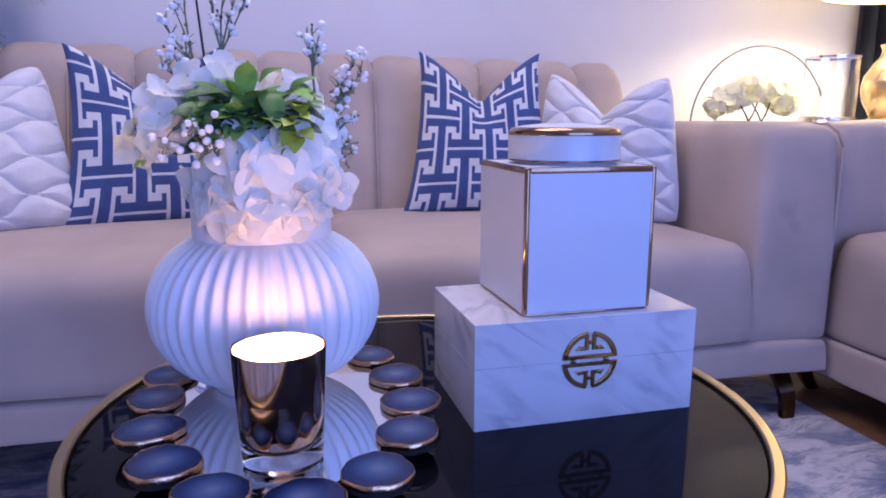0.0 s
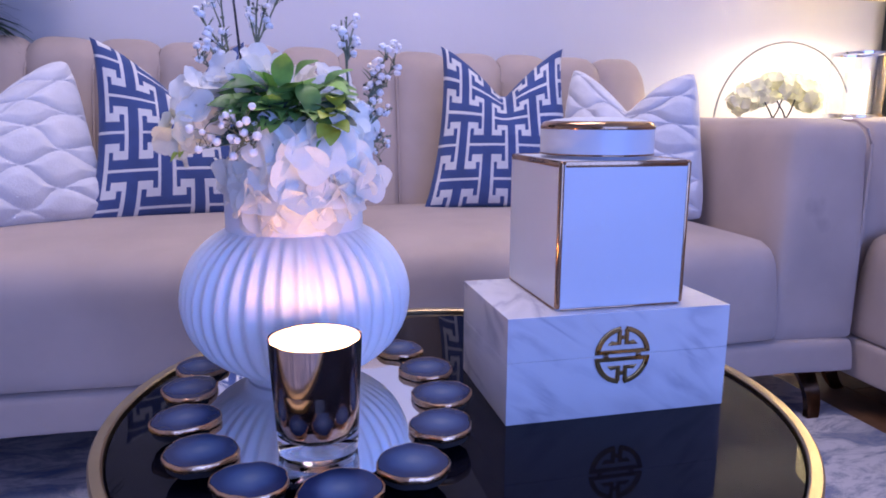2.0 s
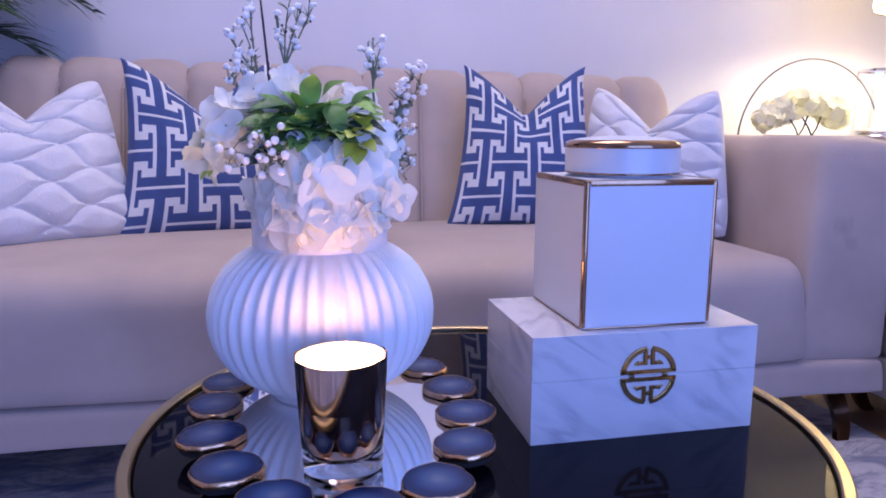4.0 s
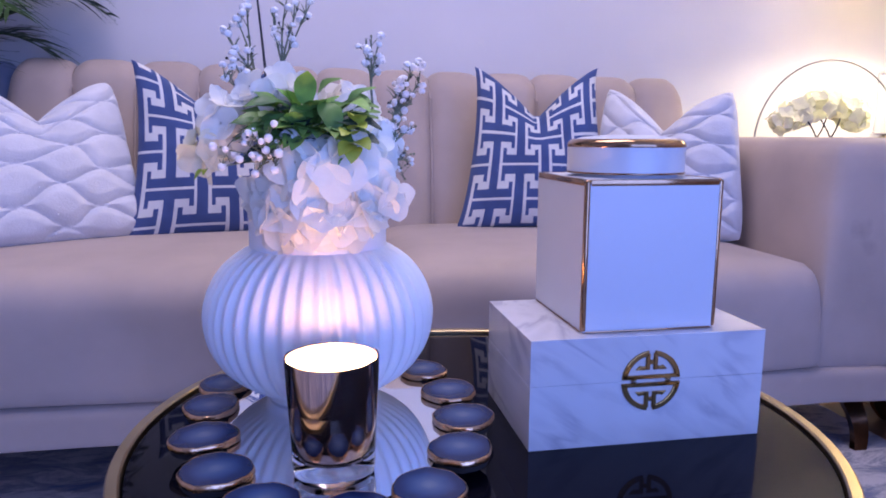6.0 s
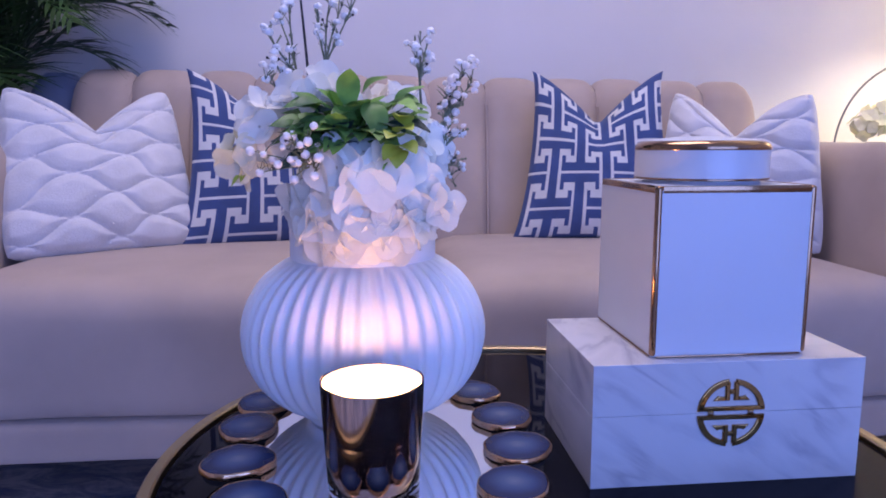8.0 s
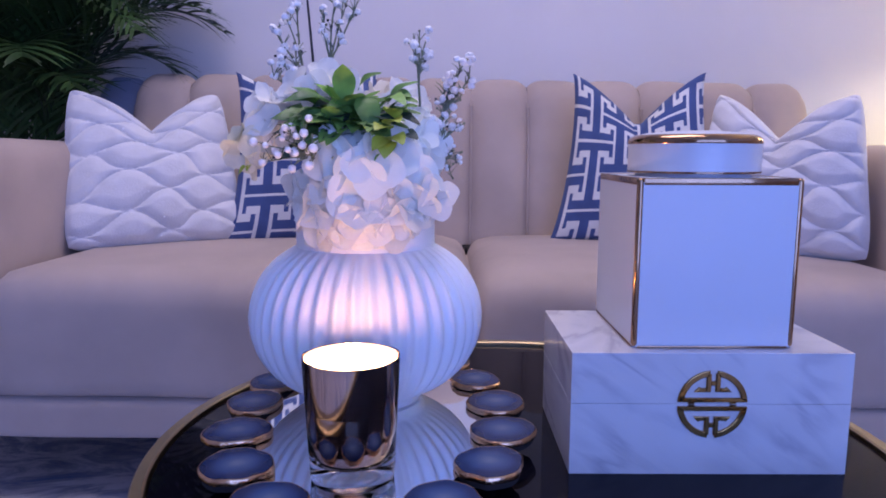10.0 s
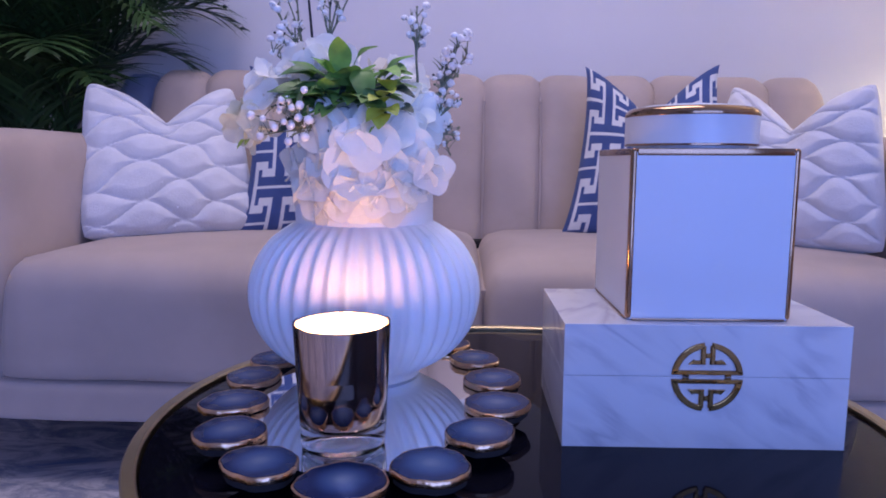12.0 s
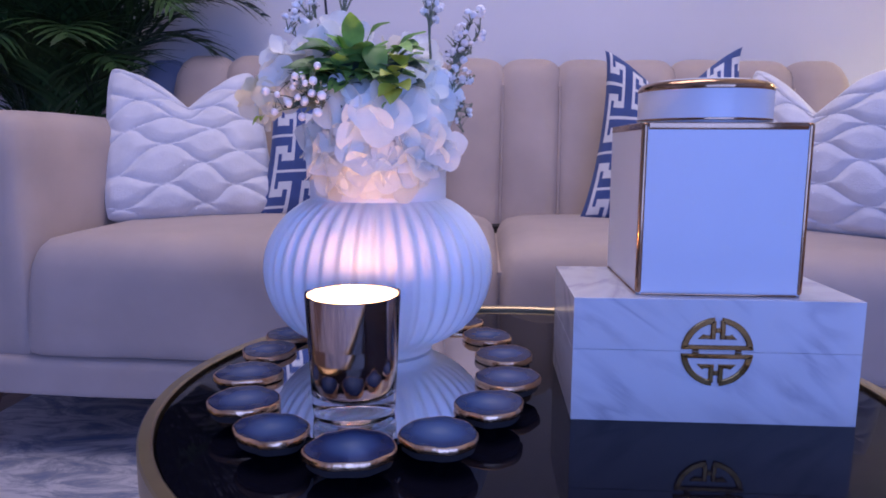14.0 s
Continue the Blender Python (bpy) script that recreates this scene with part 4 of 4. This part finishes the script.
part("flower_tube", lathe([(0, 0.4505), (0.02, 0.4505), (0.022, 0.6), (0.02, 0.6), (0.018, 0.46), (0, 0.46)], 1.62, 2.0, 20), GLASS, hoop)
small = thing("flower_bunch", (1.61, 2.0, 0.48), "cream white artificial hydrangeas on dark stems", "flowers")
for k, (x, z, r) in enumerate(((1.46, 0.775, 0.042), (1.52, 0.8, 0.046), (1.585, 0.825, 0.048), (1.65, 0.83, 0.046), (1.7, 0.8, 0.048), (1.735, 0.78, 0.036))):
    head("hydrangea_head", (x, 2.0 + 0.02 * (k % 2), z), (r, r, r * 0.8), 17, 0.022, HOOPPETAL, 50 + k, small)
for dx in (-0.03, 0.02):
    base = (1.605 + dx, 1.99, 0.72)
    part("stem", tube([(1.62, 2.0, 0.47), (1.62, 2.0, 0.62), base], 0.003, 5), STEMDARK, small)
    for ex in (-0.045, 0.03):
        part("stem", tube([base, (base[0] + ex * 0.4, 1.985, 0.745), (base[0] + ex, 1.99, 0.785)], 0.0025, 5), STEMDARK, small)
hur = thing("hurricane_glass", (1.9, 2.0, 0.715), "clear glass hurricane with silver rims and a white candle", "candle holder")
HX, HY = 1.9, 2.0
part("silver_base", lathe([(0, 0.7155), (0.1, 0.7155), (0.102, 0.72), (0.1, 0.725), (0.09, 0.727), (0.09, 0.732), (0.094, 0.735), (0.088, 0.739), (0, 0.739)], HX, HY, 64), CHROME, hur)
cyl = part("glass_cylinder", lathe([(0.083, 0.7395), (0.085, 0.7395), (0.085, 0.93), (0.083, 0.93), (0.083, 0.7395)], HX, HY, 64), GLASS, hur)
cyl.visible_shadow = False
part("silver_rim", lathe([(0.081, 0.931), (0.0875, 0.931), (0.0875, 0.938), (0.081, 0.938), (0.081, 0.931)], HX, HY, 64), CHROME, hur)
part("candle", lathe([(0, 0.7395), (0.036, 0.7395), (0.036, 0.875), (0.033, 0.88), (0, 0.878)], HX, HY, 40), WAXPLAIN, hur, "white pillar candle")
PX, PY = 2.045, 1.9
tl = thing("table_lamp", (PX, PY, 0.715), "lit table lamp with a hammered gold glass base", "lamp")
part("lamp_base", lathe([(0, 0.7155), (0.06, 0.7155), (0.062, 0.725), (0.05, 0.735), (0.058, 0.75), (0.078, 0.79), (0.085, 0.83), (0.078, 0.87), (0.055, 0.91), (0.036, 0.935), (0.032, 0.955), (0.04, 0.972), (0.03, 0.975), (0.012, 0.98), (0, 0.98)], PX, PY, 64), HAMMER, tl)
part("stand", lathe([(0, 0.98), (0.008, 0.98), (0.008, 1.18), (0, 1.18)], PX, PY, 16), GOLD, tl)
shade = part("shade", lathe([(0.235, 1.135), (0.228, 1.37), (0.226, 1.37), (0.233, 1.135), (0.235, 1.135)], PX, PY, 64), SHADE, tl, "white fabric drum shade")
part("shade_ring", tube([(PX + 0.234 * math.cos(t), PY + 0.234 * math.sin(t), 1.135) for t in (2 * math.pi * i / 48 for i in range(48))], 0.003, 6, closed=True), GOLD, shade)

# ---- curtain ----
bm = bmesh.new()
rows = []
for z in (0.03, 0.8, 1.6, 2.4):
    row = []
    for i in range(121):
        x = 2.385 + 0.6 * i / 120
        row.append(bm.verts.new((x, 2.37 + 0.035 * math.sin(i * 0.55 + 0.3 * math.sin(z)) + 0.012 * math.sin(i * 0.23), z)))
    rows.append(row)
for a, b in zip(rows, rows[1:]):
    for i in range(120):
        bm.faces.new((a[i], a[i + 1], b[i + 1], b[i]))
bmesh.ops.solidify(bm, geom=bm.faces[:], thickness=0.004)
curtain = tagged(link("curtain", bm, CURTAIN), "dark navy floor-length curtain hanging in folds", "curtain")
part("curtain_rail", tube([(2.3, 2.37, 2.41), (3.05, 2.37, 2.41)], 0.012, 10), CHROME, curtain)

# ---- palm in the corner ----
QX, QY = -1.24, 2.2
palm = thing("potted_palm", (QX, QY, 0), "areca palm with dark green fronds in a pot behind the sofa", "plant")
part("pot", lathe([(0, 0.0), (0.1, 0.0), (0.11, 0.01), (0.15, 0.36), (0.158, 0.38), (0.15, 0.39), (0.14, 0.38), (0.135, 0.36), (0, 0.36)], QX, QY, 48), BLUEGREY, palm, "blue-grey glazed pot")
part("soil", lathe([(0, 0.362), (0.134, 0.362), (0.13, 0.37), (0, 0.375)], QX, QY, 32), SOIL, palm)
# unidentified blue patch by the sofa's end, given a tall rounded form
fv = thing("blue_rounded_form", (-0.95, 2.345, 0), "tall rounded blue form behind the sofa's end", "vase")
part("rounded_body", lathe([(0, 0.0), (0.06, 0.0), (0.065, 0.01), (0.075, 0.3), (0.092, 0.65), (0.095, 0.8), (0.085, 0.88), (0.06, 0.925), (0.04, 0.94), (0.035, 0.935), (0.05, 0.9), (0, 0.9)], -0.95, 2.345, 48), BLUEGREY, fv)


def frond(az, rise, reach, droop, seed):
    rnd = random.Random(seed)
    d = Vector((math.cos(radians(az)), math.sin(radians(az)), 0))
    p0 = Vector((QX, QY, 0.37)) + d * 0.04
    pts = []
    for k in range(25):
        t = k / 24
        p = p0 + d * reach * (t ** 1.6) + Vector((0, 0, (rise + 0.46) * (1 - (1 - t) ** 1.7) - droop * t ** 2.6))
        p.y = min(p.y, 2.43)
        pts.append(p)
    bm = tube(pts, 0.006, 5, 0.25)
    for k in range(7, 25):
        t = k / 24
        for sub in (0, 0.5):
            p = pts[k - 1].lerp(pts[k], sub + 0.25)
            ax = (pts[k] - pts[k - 1]).normalized()
            for s in (1, -1):
                lat = ax.cross(Vector((0, 0, 1))).normalized() * s
                ln = 0.33 * math.sin(math.pi * (0.12 + 0.85 * t)) ** 0.7 * rnd.uniform(0.8, 1.15)
                way = (lat * 0.75 + ax * 0.75 + Vector((0, 0, 0.25 + rnd.uniform(-0.25, 0.2)))).normalized()
                w = ax.cross(way).cross(way).normalized() * 0.0075
                row = None
                for i in range(5):
                    q = i / 4
                    c = p + way * ln * q + Vector((0, 0, -0.32 * ln * q * q))
                    c.y = min(c.y, 2.45)
                    k2 = (1 - q ** 2) * (0.35 + q * 1.3 if q < 0.5 else 1)
                    now = [bm.verts.new(c - w * k2), bm.verts.new(c + w * k2 + Vector((0, 0, 0.001)))]
                    if row:
                        bm.faces.new((row[0], row[1], now[1], now[0]))
                    row = now
    return bm


for k, (az, rise, reach, droop) in enumerate(((8, 0.42, 0.48, 0.33), (-25, 0.5, 0.5, 0.3), (-70, 0.55, 0.5, 0.32), (-115, 0.6, 0.55, 0.35), (-150, 0.5, 0.6, 0.35), (178, 0.6, 0.6, 0.38), (150, 0.5, 0.5, 0.3), (30, 0.7, 0.4, 0.25), (-40, 0.85, 0.42, 0.2), (-95, 0.9, 0.4, 0.2), (-160, 0.85, 0.45, 0.25), (-5, 0.95, 0.35, 0.15), (-130, 0.35, 0.5, 0.3), (170, 0.3, 0.5, 0.32), (-55, 0.33, 0.4, 0.22), (-180, 0.75, 0.35, 0.1), (-20, 0.6, 0.45, 0.35), (-85, 0.4, 0.45, 0.4), (-110, 0.75, 0.5, 0.4), (-140, 0.7, 0.6, 0.5), (-165, 0.45, 0.65, 0.4), (160, 0.8, 0.5, 0.4), (-60, 0.7, 0.45, 0.4), (-100, 0.28, 0.35, 0.25), (-35, 0.25, 0.33, 0.2), (-150, 0.25, 0.4, 0.25), (0, 0.62, 0.62, 0.2), (-10, 0.75, 0.6, 0.3), (12, 0.55, 0.6, 0.3), (-25, 0.68, 0.6, 0.25), (15, 0.8, 0.5, 0.25), (-5, 0.48, 0.6, 0.2), (-45, 0.55, 0.5, 0.25), (-100, 0.55, 0.3, 0.15), (-80, 1.05, 0.22, 0.08), (-140, 1.1, 0.25, 0.1), (-30, 1.05, 0.25, 0.1), (-170, 1.0, 0.3, 0.12), (-115, 0.95, 0.18, 0.05), (-60, 0.9, 0.2, 0.06), (-150, 0.6, 0.3, 0.1))):
    part("frond", frond(az, rise, reach, droop, 70 + k), PALM, palm)

# ---- panel added above the unseen top fill ----
cl = thing("added_ceiling_panel", (0.05, 1.1, 2.46), "white panel added at the ceiling for the unseen top fill", "lamp")
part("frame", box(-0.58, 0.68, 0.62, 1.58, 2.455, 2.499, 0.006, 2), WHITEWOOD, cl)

# ---- floor boards ----
floor = structure("floor", box(X0 - 0.1, X1 + 0.1, Y0 - 0.1, Y1 + 0.1, -0.1, -0.012), BLACKGAP, "dark brown wooden plank floor", "floor")
planks = {}
width = 0.145
for k in range(int((X1 - X0) / width) + 1):
    for j in range(4):
        start = Y0 + j * 1.75 - 0.6 * (k % 3)
        y, end = max(start, Y0), min(start + 1.75, Y1)
        size = round(end - y, 3)
        if size < 0.05:
            continue
        if size not in planks:
            ob = link("plank", box(0.001, width - 0.001, 0.001, size - 0.001, -0.014, 0.0, 0.0015, 1), OAK, False)
            planks[size] = ob.data
        else:
            ob = new("plank", planks[size])
        ob.parent = floor
        ob.location = (X0 + k * width, y, 0)
